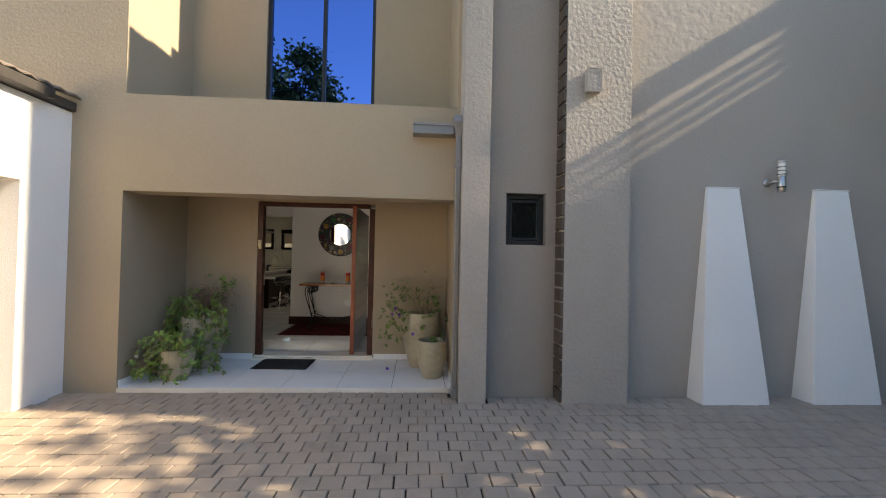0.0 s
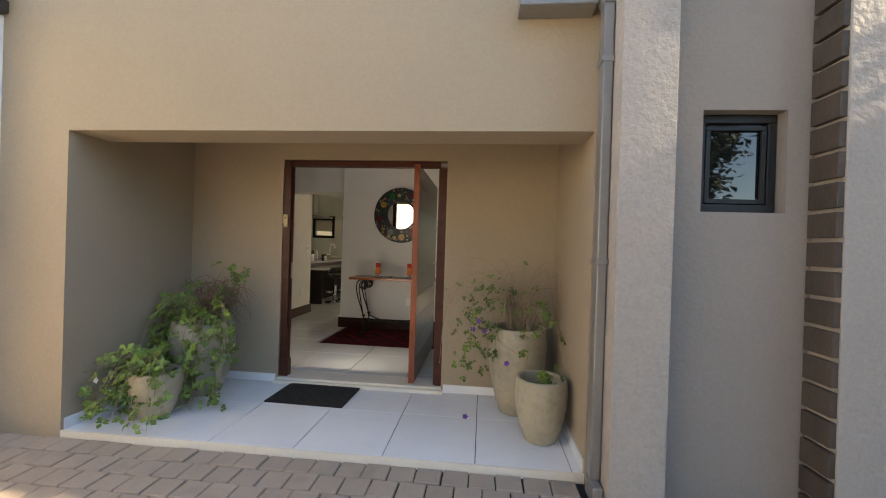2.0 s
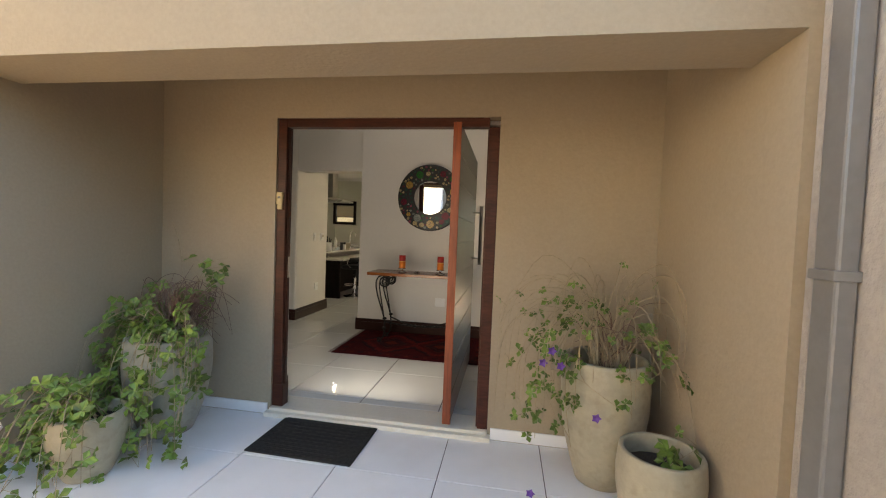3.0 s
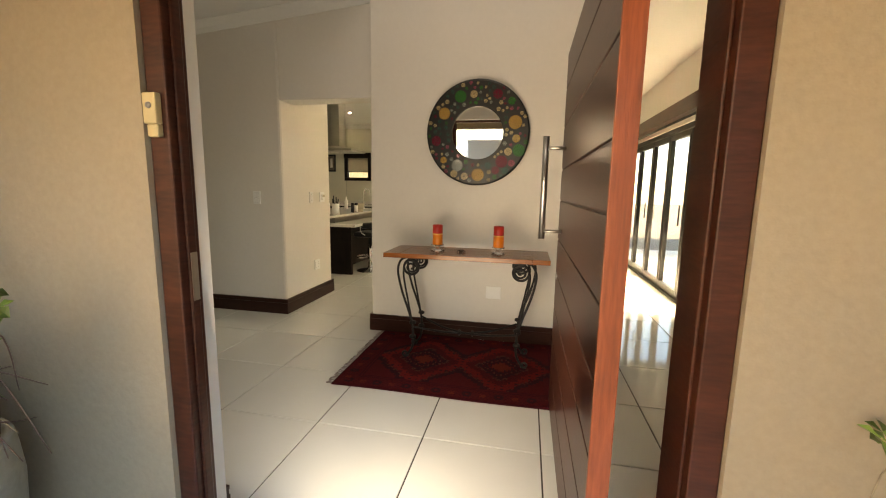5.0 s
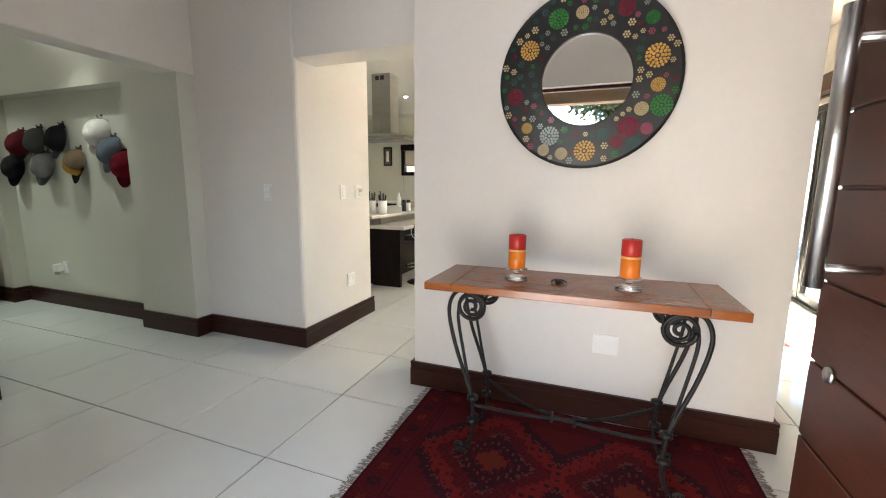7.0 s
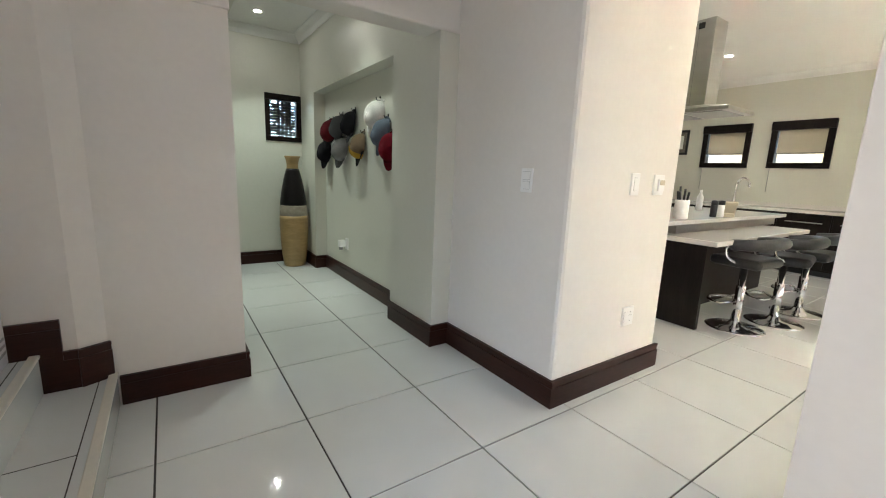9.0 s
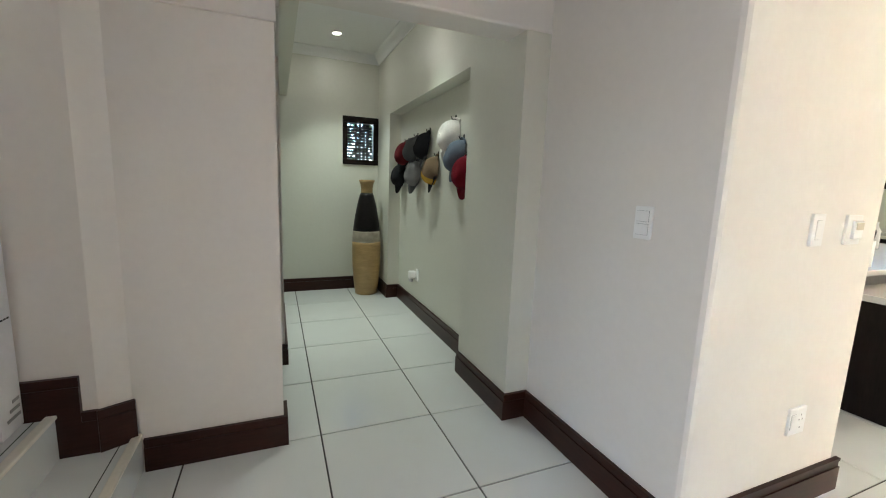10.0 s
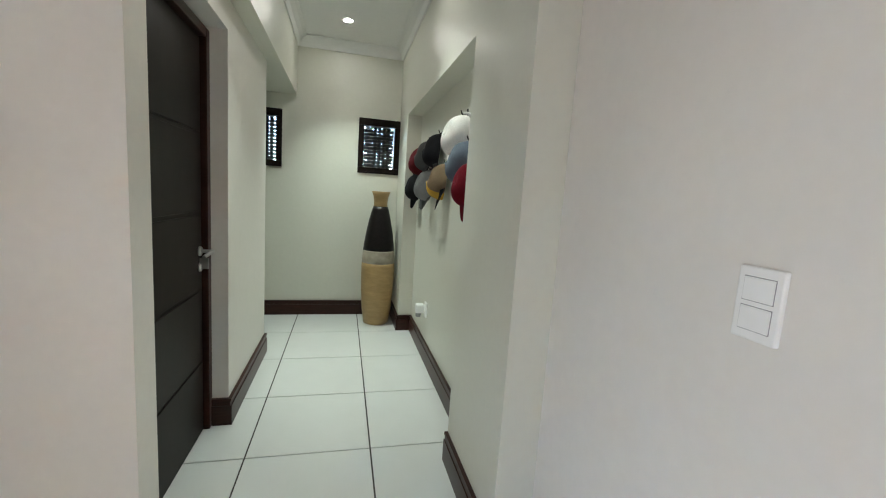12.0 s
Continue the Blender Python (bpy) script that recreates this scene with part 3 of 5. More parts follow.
def inner_window(name, y0, y1, z0, z1, label):
    win = thing(name, (-7.44, y0, z0), label, "window")
    w, h = y1 - y0, z1 - z0
    part("window_frame", boxes([(-0.1, 0.015, -0.02, w + 0.02, -0.02, 0.04), (-0.1, 0.015, -0.02, w + 0.02, h - 0.05, h + 0.02), (-0.1, 0.015, -0.02, 0.035, 0.04, h - 0.05), (-0.1, 0.015, w - 0.035, w + 0.02, 0.04, h - 0.05)], 0.004), PASSAGE_WOOD, win, "dark-stained timber frame")
    p = part("pane", box(-0.12, -0.114, 0, w, 0, h), CLEAR, win)
    p.visible_shadow = False
    for i in range(int((h - 0.1) / 0.035)):
        z = 0.05 + i * 0.035
        part("blind_slat", boxes([(-0.062, -0.056, 0.04, w - 0.04, z, z + 0.0285)]), BLACK_METAL, win)
    part("mullion", box(-0.11, -0.09, w * 0.60, w * 0.62 + 0.03, 0.04, h - 0.05), BLACK_METAL, win)
    part("curtain", boxes([(-0.1, -0.094, 0.36 * w + 0.045 * k, 0.36 * w + 0.045 * k + 0.037, 0.04, h - 0.05) for k in range(4)], 0.002), RUBBER, win, "dark vertical blind drawn over one side")
    return win


inner_window("window_3", 7.47, 7.85, 1.52, 2.03, "small dark timber window with a slatted blind")
inner_window("window_4", 6.32, 6.70, 1.52, 2.03, "small dark timber window with a slatted blind")


def kitchen_window(name, x0, x1):
    win = thing(name, (x0, KY, 1.49), "high kitchen window in dark timber with a cream roller blind", "window")
    w, h = x1 - x0, 0.63
    part("window_frame", boxes([(-0.03, w + 0.03, -0.03, 0.1, -0.03, 0.05), (-0.03, w + 0.03, -0.06, 0.1, h - 0.1, h + 0.03), (-0.03, 0.05, -0.03, 0.1, 0.05, h - 0.1), (w - 0.05, w + 0.03, -0.03, 0.1, 0.05, h - 0.1)], 0.004), PASSAGE_WOOD, win, "dark-stained timber frame")
    p = part("pane", box(0.04, w - 0.04, 0.06, 0.066, 0.04, h - 0.09), CLEAR, win)
    p.visible_shadow = False
    part("roller_blind", box(0.055, w - 0.055, 0.03, 0.034, 0.2, h - 0.1), BLIND, win, "cream fabric roller blind, half down")
    part("blind_bar", box(0.05, w - 0.05, 0.024, 0.04, 0.185, 0.2), BLACK_METAL, win)
    part("blind_chain", tube([(0.02, -0.02, h - 0.1), (0.02, -0.02, -0.4)], 0.004, 6), GREYPLASTIC, win)


kitchen_window("window_5", -5.55, -4.9)
kitchen_window("window_6", -4.58, -3.9)
setting("hedge_wall", box(-9, 0, 16.6, 16.8, -0.13, 1.9), GARDEN, "cream garden wall outside the kitchen", "wall")

# timber door frame in the entrance
fr = thing("entrance_door_frame", (0, 0, 0), "dark-stained timber door frame set in the stucco wall", "door frame")
part("jamb", boxes([(DX0 + 0.001, DX0 + 0.07, 5.405, 5.486, 0, DZ - 0.001), (DX0 + 0.07, DX0 + 0.08, 5.43, 5.465, 0, DZ - 0.07)], 0.006), DARK_WOOD, fr)
part("jamb", boxes([(DX1 - 0.07, DX1 - 0.001, 5.405, 5.599, 0, DZ - 0.062), (DX1 - 0.08, DX1 - 0.07, 5.43, 5.465, 0, DZ - 0.07)], 0.004), DARK_WOOD, fr)
part("head", boxes([(DX0 + 0.07, DX1 - 0.07, 5.405, 5.475, DZ - 0.06, DZ - 0.001)], 0.004), DARK_WOOD, fr)
part("plinth_block", boxes([(DX0 + 0.002, DX0 + 0.085, 5.40, 5.48, 0.001, 0.16)], 0.006), DARK_WOOD, fr)
setting("threshold", boxes([(DX0 - 0.02, DX1 + 0.02, 5.33, DY - 0.001, -0.13, -0.02), (DX0 + 0.001, DX1 - 0.001, DY - 0.02, 5.60, -0.13, 0.0)], 0.004), CREAM_EDGE, "cream stone door threshold with two low edges", "threshold")
part("jamb_lock_plate", box(DX0 + 0.08, DX0 + 0.082, 5.436, 5.46, 0.93, 1.08), STEEL, fr, "brushed steel strike plate")

bell = thing("door_bell", (DX0 + 0.03, 5.405, 1.45), "small cream plastic door bell on the door frame", "door bell")
part("casing", box(-0.022, 0.022, -0.022, 0.0, 0.0, 0.085, 0.004), CREAMPLASTIC, bell)
part("hood", box(-0.014, 0.022, -0.02, 0.0, -0.035, 0.0, 0.004), CREAMPLASTIC, bell)
part("button", lathe([(0.001, 0.0), (0.009, 0.0), (0.008, 0.004), (0.001, 0.005)], 16), GREYPLASTIC, bell, "grey push button").matrix_basis = pose(0, -0.022, 0.05, 90)

# pivot door, open at a right angle
dr = thing("front_door", (-0.785, 5.39, 0.012), "dark varnished timber plank pivot door, standing wide open", "door")
cuts = [0.0, 0.2, 0.4, 0.6, 0.8, 1.0, 1.22, 1.39, 1.62, 1.82, 2.01]
for a, b in zip(cuts, cuts[1:]):
    part("plank", box(-0.025, 0.025, 0.014, 1.43, a + 0.003, b - 0.003, 0.004), DOOR_WOOD, dr)
part("core", box(-0.018, 0.018, 0.02, 1.42, 0.002, 2.008), BOARD, dr)
part("edge_lipping", box(-0.027, 0.027, 0.0, 0.013, 0.0, 2.012, 0.003), EDGE_WOOD, dr, "bare red-orange timber edge strip")
hd = part("handle", tube([(-0.125, 1.225, 1.02), (-0.125, 1.225, 1.55)], 0.016, 18), STEEL, dr, "long brushed steel bar handle")
for z in (1.06, 1.49):
    part("standoff", tube([(-0.125, 1.225, z), (-0.02, 1.225, z)], 0.009, 12), STEEL, hd, "brushed steel standoff")
part("keyhole_cover", lathe([(0.002, 0), (0.02, 0), (0.018, 0.008), (0.002, 0.009)], 20), STEEL, dr, "round steel lock cover").matrix_basis = pose(-0.025, 1.33, 0.80, 0, -90, 0)
hd2 = part("handle", tube([(0.1, 1.19, 1.0), (0.1, 1.19, 1.55)], 0.016, 18), STEEL, dr, "long brushed steel bar handle")
for z in (1.06, 1.49):
    part("standoff", tube([(0.1, 1.19, z), (0.02, 1.19, z)], 0.009, 12), STEEL, hd2)

# passage door in its reveal
pd = thing("passage_door", (-5.40, 6.60, 0.0), "dark-stained panelled timber door, closed", "door")
part("leaf", box(0.05, 0.80, 0.0, 0.04, 0.005, 1.98), PASSAGE_WOOD, pd)
for a, b in ((0.02, 0.38), (0.4, 0.76), (0.78, 1.14), (1.16, 1.52), (1.54, 1.96)):
    part("panel", box(0.07, 0.78, 0.036, 0.046, a + 0.006, b + 0.008, 0.002), PASSAGE_WOOD, pd)
part("door_frame", boxes([(0.0, 0.05, -0.03, 0.07, 0.0, 2.03), (0.80, 0.84, -0.03, 0.07, 0.0, 2.03), (0.05, 0.80, -0.03, 0.07, 1.985, 2.03)], 0.004), BOARD, pd, "dark timber frame")
ph = part("handle", tube(curve_pts([(0.10, 0.046, 0.97), (0.10, 0.10, 0.97), (0.12, 0.108, 0.972), (0.19, 0.105, 0.965), (0.215, 0.10, 0.96)]), 0.009, 10), STEEL, pd, "brushed steel lever handle")
part("handle_rose", lathe([(0.002, 0), (0.024, 0), (0.022, 0.009), (0.002, 0.01)], 20), STEEL, ph).matrix_basis = pose(0.10, 0.046, 0.97, -90)
kr = part("key_rose", lathe([(0.002, 0), (0.022, 0), (0.02, 0.008), (0.002, 0.009)], 20), STEEL, pd)
kr.matrix_basis = pose(0.10, 0.046, 0.89, -90)
part("key", boxes([(-0.002, 0.002, -0.045, 0.008, 0.0, 0.04)], 0.001), STEEL, kr)


# folding glass doors to the patio
fd = thing("folding_glass_door", (0.86, 8.9, 0.0), "charcoal aluminium folding glass doors, closed, with clear panes", "door")
part("track", boxes([(-0.09, 0.03, 0, 4.3, 0, 0.03), (-0.09, 0.03, 0, 4.3, 2.02, 2.08)], 0.003), BLACK_METAL, fd)
for i in range(6):
    a, b = 0.012 + i * 0.715, 0.012 + (i + 1) * 0.715 - 0.012
    lf = part("door_leaf", boxes([(-0.06, 0, a, a + 0.05, 0.03, 2.02), (-0.06, 0, b - 0.05, b, 0.03, 2.02), (-0.06, 0, a + 0.05, b - 0.05, 0.03, 0.11), (-0.06, 0, a + 0.05, b - 0.05, 1.95, 2.02)], 0.003), BLACK_METAL, fd)
    p = part("pane", box(-0.034, -0.028, a + 0.045, b - 0.045, 0.105, 1.955), CLEAR, lf)
    p.visible_shadow = False
    if i % 2:
        part("pull", tube([(-0.1, a + 0.03, 0.9), (-0.1, a + 0.03, 1.15)], 0.009, 8), BLACK_METAL, lf)
pm = thing("curtain_pelmet", (0.75, 8.7, 2.13), "dark timber pelmet over the folding doors", "pelmet")
part("board", box(-0.16, 0, 0, 4.7, 0, 0.16, 0.006), DARK_WOOD, pm)
part("rail", tube([(-0.1, 0.05, -0.03), (-0.1, 4.65, -0.03)], 0.014, 10), BLACK_METAL, pm)


def patio_chair(at, turn):
    ch = thing("patio_chair", at, "dark woven patio armchair with a pale cushion", "chair", "patio chairs", turn)
    for x in (-0.26, 0.26):
        for y in (-0.26, 0.26):
            part("leg", box(x - 0.02, x + 0.02, y - 0.02, y + 0.02, 0, 0.38, 0.004), BLACK_METAL, ch)
    part("seat", box(-0.3, 0.3, -0.3, 0.3, 0.36, 0.42, 0.01), BLACK_METAL, ch)
    part("cushion", box(-0.26, 0.26, -0.27, 0.25, 0.421, 0.5, 0.03, 3), BLIND, ch, "pale cushion")
    part("backrest", box(-0.3, 0.3, 0.25, 0.3, 0.42, 0.85, 0.015), BLACK_METAL, ch)


for at, turn in (((2.4, 9.6, -0.02), 80), ((2.4, 11.0, -0.02), 95), ((3.6, 10.3, -0.02), 0), ((3.2, 12.2, -0.02), 30)):
    patio_chair(at, turn)

# ---------------------------------------------------------------- outside things
setting("porch_base", box(-2.967, 0.475, 4.20, DY, -0.13, PORCH - 0.008), GROUT, "grout bed of the porch floor", "floor")
setting("porch_skirting", boxes([(-2.967, DX0 - 0.02, 5.378, DY, PORCH, 0.025), (DX1 + 0.02, 0.475, 5.378, DY, PORCH, 0.025), (-2.967, -2.955, 4.21, 5.378, PORCH, 0.025), (0.463, 0.475, 4.21, 5.378, PORCH, 0.025)], 0.002),
        TILE_EXT, "low white tile skirting round the porch", "baseboard")

mat_ob = thing("doormat", (-1.58, 5.12, PORCH), "black rubber doormat lying on the porch tiles", "doormat", turn=-1.5)
part("mat", box(-0.335, 0.335, -0.235, 0.235, 0.0, 0.012, 0.004), RUBBER, mat_ob)
for i in range(11):
    part("rib", box(-0.31, 0.31, -0.215 + i * 0.04, -0.195 + i * 0.04, 0.012, 0.016), RUBBER, mat_ob)

gt = thing("rain_gutter", (0, 0, 0), "grey painted box gutter with a rain head and downpipe", "gutter")
part("channel", boxes([(0.0, 0.43, 4.05, FY, 2.65, 2.675), (0.0, 0.43, 4.035, 4.05, 2.65, 2.735), (0.0, 0.44, 4.02, FY, 2.735, 2.76), (0.0, 0.01, 4.05, FY, 2.675, 2.735)], 0.004), GUTTER, gt)
hb = bmesh.new()
v = [hb.verts.new(c) for c in ((0.425, 3.96, 2.83), (0.508, 3.96, 2.83), (0.508, 4.15, 2.83), (0.425, 4.15, 2.83), (0.42, 3.94, 2.76), (0.508, 3.94, 2.76), (0.508, 4.15, 2.76), (0.42, 4.15, 2.76), (0.45, 3.98, 2.62), (0.505, 3.98, 2.62), (0.505, 4.07, 2.62), (0.45, 4.07, 2.62))]
for o in (0, 4):
    for i in range(4):
        j = (i + 1) % 4
        hb.faces.new((v[o + i], v[o + j], v[o + 4 + j], v[o + 4 + i]))
hb.faces.new(v[:4][::-1])
hb.faces.new(v[8:])
part("rain_head", hb, GUTTER, gt)
part("downpipe", box(0.45, 0.505, 3.98, 4.07, 0.03, 2.62, 0.008), GUTTER, gt)
part("outlet_shoe", boxes([(0.445, 0.508, 3.91, 4.07, -0.075, 0.03)], 0.012), GUTTER, gt)
part("bracket", box(0.44, 0.509, 3.975, 4.075, 1.2, 1.23, 0.003), GUTTER, gt)
part("bracket", box(0.44, 0.509, 3.975, 4.075, 2.3, 2.33, 0.003), GUTTER, gt)

for i in range(40):
    sl = new("cladding_slat", bpy.data.meshes.get("cladding_slat") or mesh_of("cladding_slat", box(0, 0.032, 0, 0.18, 0, 0.123, 0.003), SLAT))
    sl.location = (1.528, 3.85, -0.085 + 0.146 * i)
    sl.parent = bpy.data.objects["pillar_b"]
vb = thing("vent_box", (1.74, 3.84, 3.06), "pale stucco vent cover box on the pilaster", "vent")
part("cover", box(0, 0.145, -0.085, 0.0, 0, 0.23, 0.005), ROUGHCAST, vb)
part("rim", boxes([(-0.006, 0.151, -0.09, -0.082, 0.224, 0.236), (-0.006, 0.151, -0.09, -0.082, -0.006, 0.006), (-0.006, 0.006, -0.09, -0.082, 0.006, 0.224), (0.139, 0.151, -0.09, -0.082, 0.006, 0.224)]), ROUGH_WALL, vb)


def wedge(x0, x1, t0, t1, top):
    w = thing("white_wedge", (x0, CY, PAVE), "white painted tapering masonry wedge against the wall", "buttress", "white wedges on the facade")
    bm = bmesh.new()
    wd = x1 - x0
    v = [bm.verts.new(c) for c in ((0, 0, -0.04), (wd, 0, -0.04), (wd, -0.26, -0.04), (0, -0.26, -0.04), (t0 - x0, 0, top), (t1 - x0, 0, top), (t1 - x0, -0.045, top), (t0 - x0, -0.045, top))]
    for q in ((3, 2, 1, 0), (4, 5, 6, 7), (0, 1, 5, 4), (1, 2, 6, 5), (2, 3, 7, 6), (3, 0, 4, 7)):
        bm.faces.new([v[i] for i in q])
    bmesh.ops.bevel(bm, geom=bm.edges[:], offset=0.006, segments=2, affect="EDGES")
    part("body", bm, WHITE_EXT, w)
    part("cap", box(t0 - x0 - 0.004, t1 - x0 + 0.004, -0.05, -0.001, top, top + 0.012, 0.003), WHITE_EXT, w)


wedge(3.0, 3.73, 3.19, 3.55, 2.26)
wedge(4.2, 4.97, 4.43, 4.82, 2.27)

wl = thing("wall_lamp", (3.97, CY, 2.20), "brushed steel bulkhead wall lamp with ribbed glass", "wall lamp")
part("back_plate", lathe([(0.002, 0), (0.045, 0), (0.042, 0.014), (0.002, 0.016)], 24), STEEL, wl).matrix_basis = pose(-0.07, 0, 0.05, 90)
part("arm", tube([(-0.07, 0, 0.05), (-0.06, -0.1, 0.05), (0, -0.11, 0.05)], 0.013, 10), STEEL, wl)
part("dark_ring", lathe([(0.037, -0.02), (0.0415, -0.018), (0.0415, -0.006), (0.037, -0.004)], 24, (0, -0.11)), BLACK_METAL, wl)
part("holder", lathe([(0.036, -0.06), (0.038, -0.058), (0.038, 0.1), (0.03, 0.104)], 24, (0, -0.11)), STEEL, wl)
lg = part("glass_tube", lathe([(0.03, 0.1), (0.032, 0.104), (0.032, 0.25), (0.026, 0.26)], 24, (0, -0.11)), PLASTIC, wl, "frosted glass tube")
for z in (0.12, 0.16, 0.20):
    part("rib_ring", lathe([(0.038, z), (0.047, z + 0.002), (0.047, z + 0.008), (0.038, z + 0.01)], 24, (0, -0.11)), GUTTER, wl)
part("cap", lathe([(0.034, 0.25), (0.04, 0.252), (0.038, 0.275), (0.004, 0.28)], 24, (0, -0.11)), STEEL, wl)


ot = thing("outdoor_outlet", (5.4, CY, 0.25), "small white weatherproof outlet box on the wall", "outlet")
part("cover", box(-0.035, 0.035, -0.035, 0, 0, 0.07, 0.006), PLASTIC, ot)


def pot(at, r, h, material_, label, fill=0.8):
    p = thing("planter_pot", at, label, "plant pot", "porch planters")
    prof = [(0.55 * r, 0.0), (0.58 * r, 0.004), (0.72 * r, 0.16 * h), (0.88 * r, 0.36 * h), (0.98 * r, 0.6 * h), (1.0 * r, 0.78 * h), (0.97 * r, 0.93 * h), (0.95 * r, 0.985 * h), (0.93 * r, h), (0.84 * r, h), (0.82 * r, 0.985 * h), (0.86 * r, 0.8 * h), (0.84 * r, 0.6 * h), (0.7 * r, 0.35 * h)]
    part("body", lathe(prof, 48), material_, p)
    part("soil", lathe([(0.01, fill * h), (0.5 * r, (fill + 0.015) * h), (0.84 * r, fill * h), (0.84 * r, (fill - 0.02) * h)], 24), SOIL, p, "dark potting soil")


pot((0.14, 5.09, PORCH), 0.235, 0.69, POT, "tall cream glazed planter on the porch tiles")
pot((0.27, 4.60, PORCH), 0.18, 0.435, POT, "small cream glazed planter on the porch tiles", 0.8)
pot((-2.56, 5.03, PORCH), 0.25, 0.62, POT_GREY, "tall grey-green planter on the porch tiles")
pot((-2.56, 4.52, PORCH), 0.175, 0.34, POT, "low cream planter half hidden by leaves")


def leaf(bm, p, d, up, size):
    """One folded pointed leaf."""
    d, up = d.normalized(), up.normalized()
    s = d.cross(up)
    if s.length < 1e-3:
        s = Vector((1, 0, 0))
    s.normalize()
    n = s.cross(d)
    a = bm.verts.new(p)
    m1 = bm.verts.new(p + d * size * 0.6 + s * size * 0.34 + n * size * 0.1)
    m2 = bm.verts.new(p + d * size * 0.6 - s * size * 0.34 + n * size * 0.1)
    mid = bm.verts.new(p + d * size * 0.62)
    t = bm.verts.new(p + d * size - n * size * 0.1)
    for f in ((a, m1, mid), (a, mid, m2), (m1, t, mid), (mid, t, m2)):
        bm.faces.new(f)


def rnd(a, b):
    return random.uniform(a, b)


def climber(name, at, label, stems, leaves_every, stem_mat, leaf_size, flowers):
    """A trailing plant. stems: lists of points in metres from the pot; leaves_every: leaf clusters a stem."""
    pl = thing(name, at, label, "plant")
    wood, green = bmesh.new(), bmesh.new()
    for pts, clusters in stems:
        line = curve_pts(pts, 18)
        bm_tube(wood, line, 0.0032, 5, 0.4)
        for _ in range(int(clusters * leaves_every)):
            i = int(len(line) * rnd(0.25, 0.999))
            p = line[i] + Vector((rnd(-0.06, 0.06), rnd(-0.06, 0.06), rnd(-0.05, 0.06)))
            bm_tube(wood, [line[i], p], 0.0014, 4)
            az = rnd(0, 6.28)
            face = Vector((rnd(-0.8, 0.8), rnd(-1.2, 0.1), rnd(0.3, 1.0))).normalized()
            side = face.cross(Vector((math.cos(az), math.sin(az), 0.2))).normalized()
            fore = face.cross(side)
            for k in range(random.choice((3, 4, 5))):
                a = k * 1.256 + rnd(-0.25, 0.25)
                leaf(green, p, side * math.cos(a) + fore * math.sin(a) + face * rnd(-0.3, 0.25), face, leaf_size * rnd(0.55, 1.2))
    part("stem", wood, stem_mat, pl, "thin woody trailing stems")
    part("foliage", green, LEAF, pl, "small five-fingered green leaves")
    for p, m in flowers:
        fb = bmesh.new()
        for k in range(5):
            a = k * 1.256
            leaf(fb, Vector(p), Vector((math.cos(a), -0.6, math.sin(a))), Vector((0, -1, 0)), 0.028)
        part("flower", fb, m, pl, "small open flower")
    return pl


random.seed(7)
stems = []
for i in range(24):
    a = rnd(2.5, 4.9)
    r, h = rnd(0.18, 0.45), rnd(0.04, 0.26)
    x, y = math.cos(a) * r, math.sin(a) * r * 0.9
    end = -rnd(0.15, 0.45)
    stems.append(([(rnd(-0.1, 0.1), rnd(-0.1, 0.1), -0.02), (x * 0.45, y * 0.45, h), (x * 0.9, y * 0.9, h * 0.5), (x * 1.05, y * 1.1, end * 0.5), (x * 1.1 + rnd(-0.06, 0.06), y * 1.15, end)], rnd(2.0, 4.5)))
for i in range(15):
    x, y = rnd(0.02, 0.36), -rnd(0.2, 0.42)
    stems.append(([(rnd(-0.1, 0.1), rnd(-0.1, 0.1), -0.02), (x * 0.5, y * 0.5, rnd(0.06, 0.16)), (x, y, rnd(-0.2, -0.05)), (x + rnd(-0.06, 0.06), y - 0.03, rnd(-0.56, -0.32))], rnd(2.2, 4)))
stems.append(([(0, 0, 0), (-0.02, 0.12, 0.35), (-0.1, 0.18, 0.62), (-0.16, 0.18, 0.78)], 0.8))
for ex, ez in ((0.30, 0.30), (0.34, 0.42), (0.36, 0.56), (0.26, 0.44), (0.38, 0.16), (-0.42, 0.1), (-0.36, 0.3), (-0.2, 0.36), (0.33, 0.5)):
    stems.append(([(0, 0, 0), (ex * 0.5, 0.08, ez * 0.75 + 0.05), (ex, 0.06, ez)], 1.6))
for k in range(6):
    dx, dy = 0.3 + 0.02 * k, -0.08 - 0.05 * k
    stems.append(([(0.05, -0.02, 0.0), (dx * 0.7, dy * 0.6, 0.16 + 0.02 * k), (dx, dy, -0.06), (dx + rnd(-0.03, 0.05), dy - 0.04, -0.2 - 0.045 * k)], 2.4))
climber("trailing_plant", (-2.56, 5.03, 0.52), "leafy green trailing plant spilling over two porch planters", stems, 2.4, TWIG, 0.056, [])
stems = []
for i in range(38):
    a, r = rnd(2.2, 5.9), rnd(0.1, 0.36)
    x, y = math.cos(a) * r, math.sin(a) * r
    stems.append(([(rnd(-0.08, 0.08), rnd(-0.06, 0.06), -0.02), (x * 0.6, y * 0.6, rnd(0.05, 0.2)), (x, y, rnd(-0.1, 0.1)), (x * 1.15, y * 1.15, -rnd(0.05, 0.29))], rnd(1.5, 3.5)))
climber("trailing_plant", (-2.56, 4.52, 0.26), "leafy green trailing plant over the low planter", stems, 2.6, TWIG, 0.053, [((-0.33, -0.15, -0.02), PETAL_W)])
stems = []
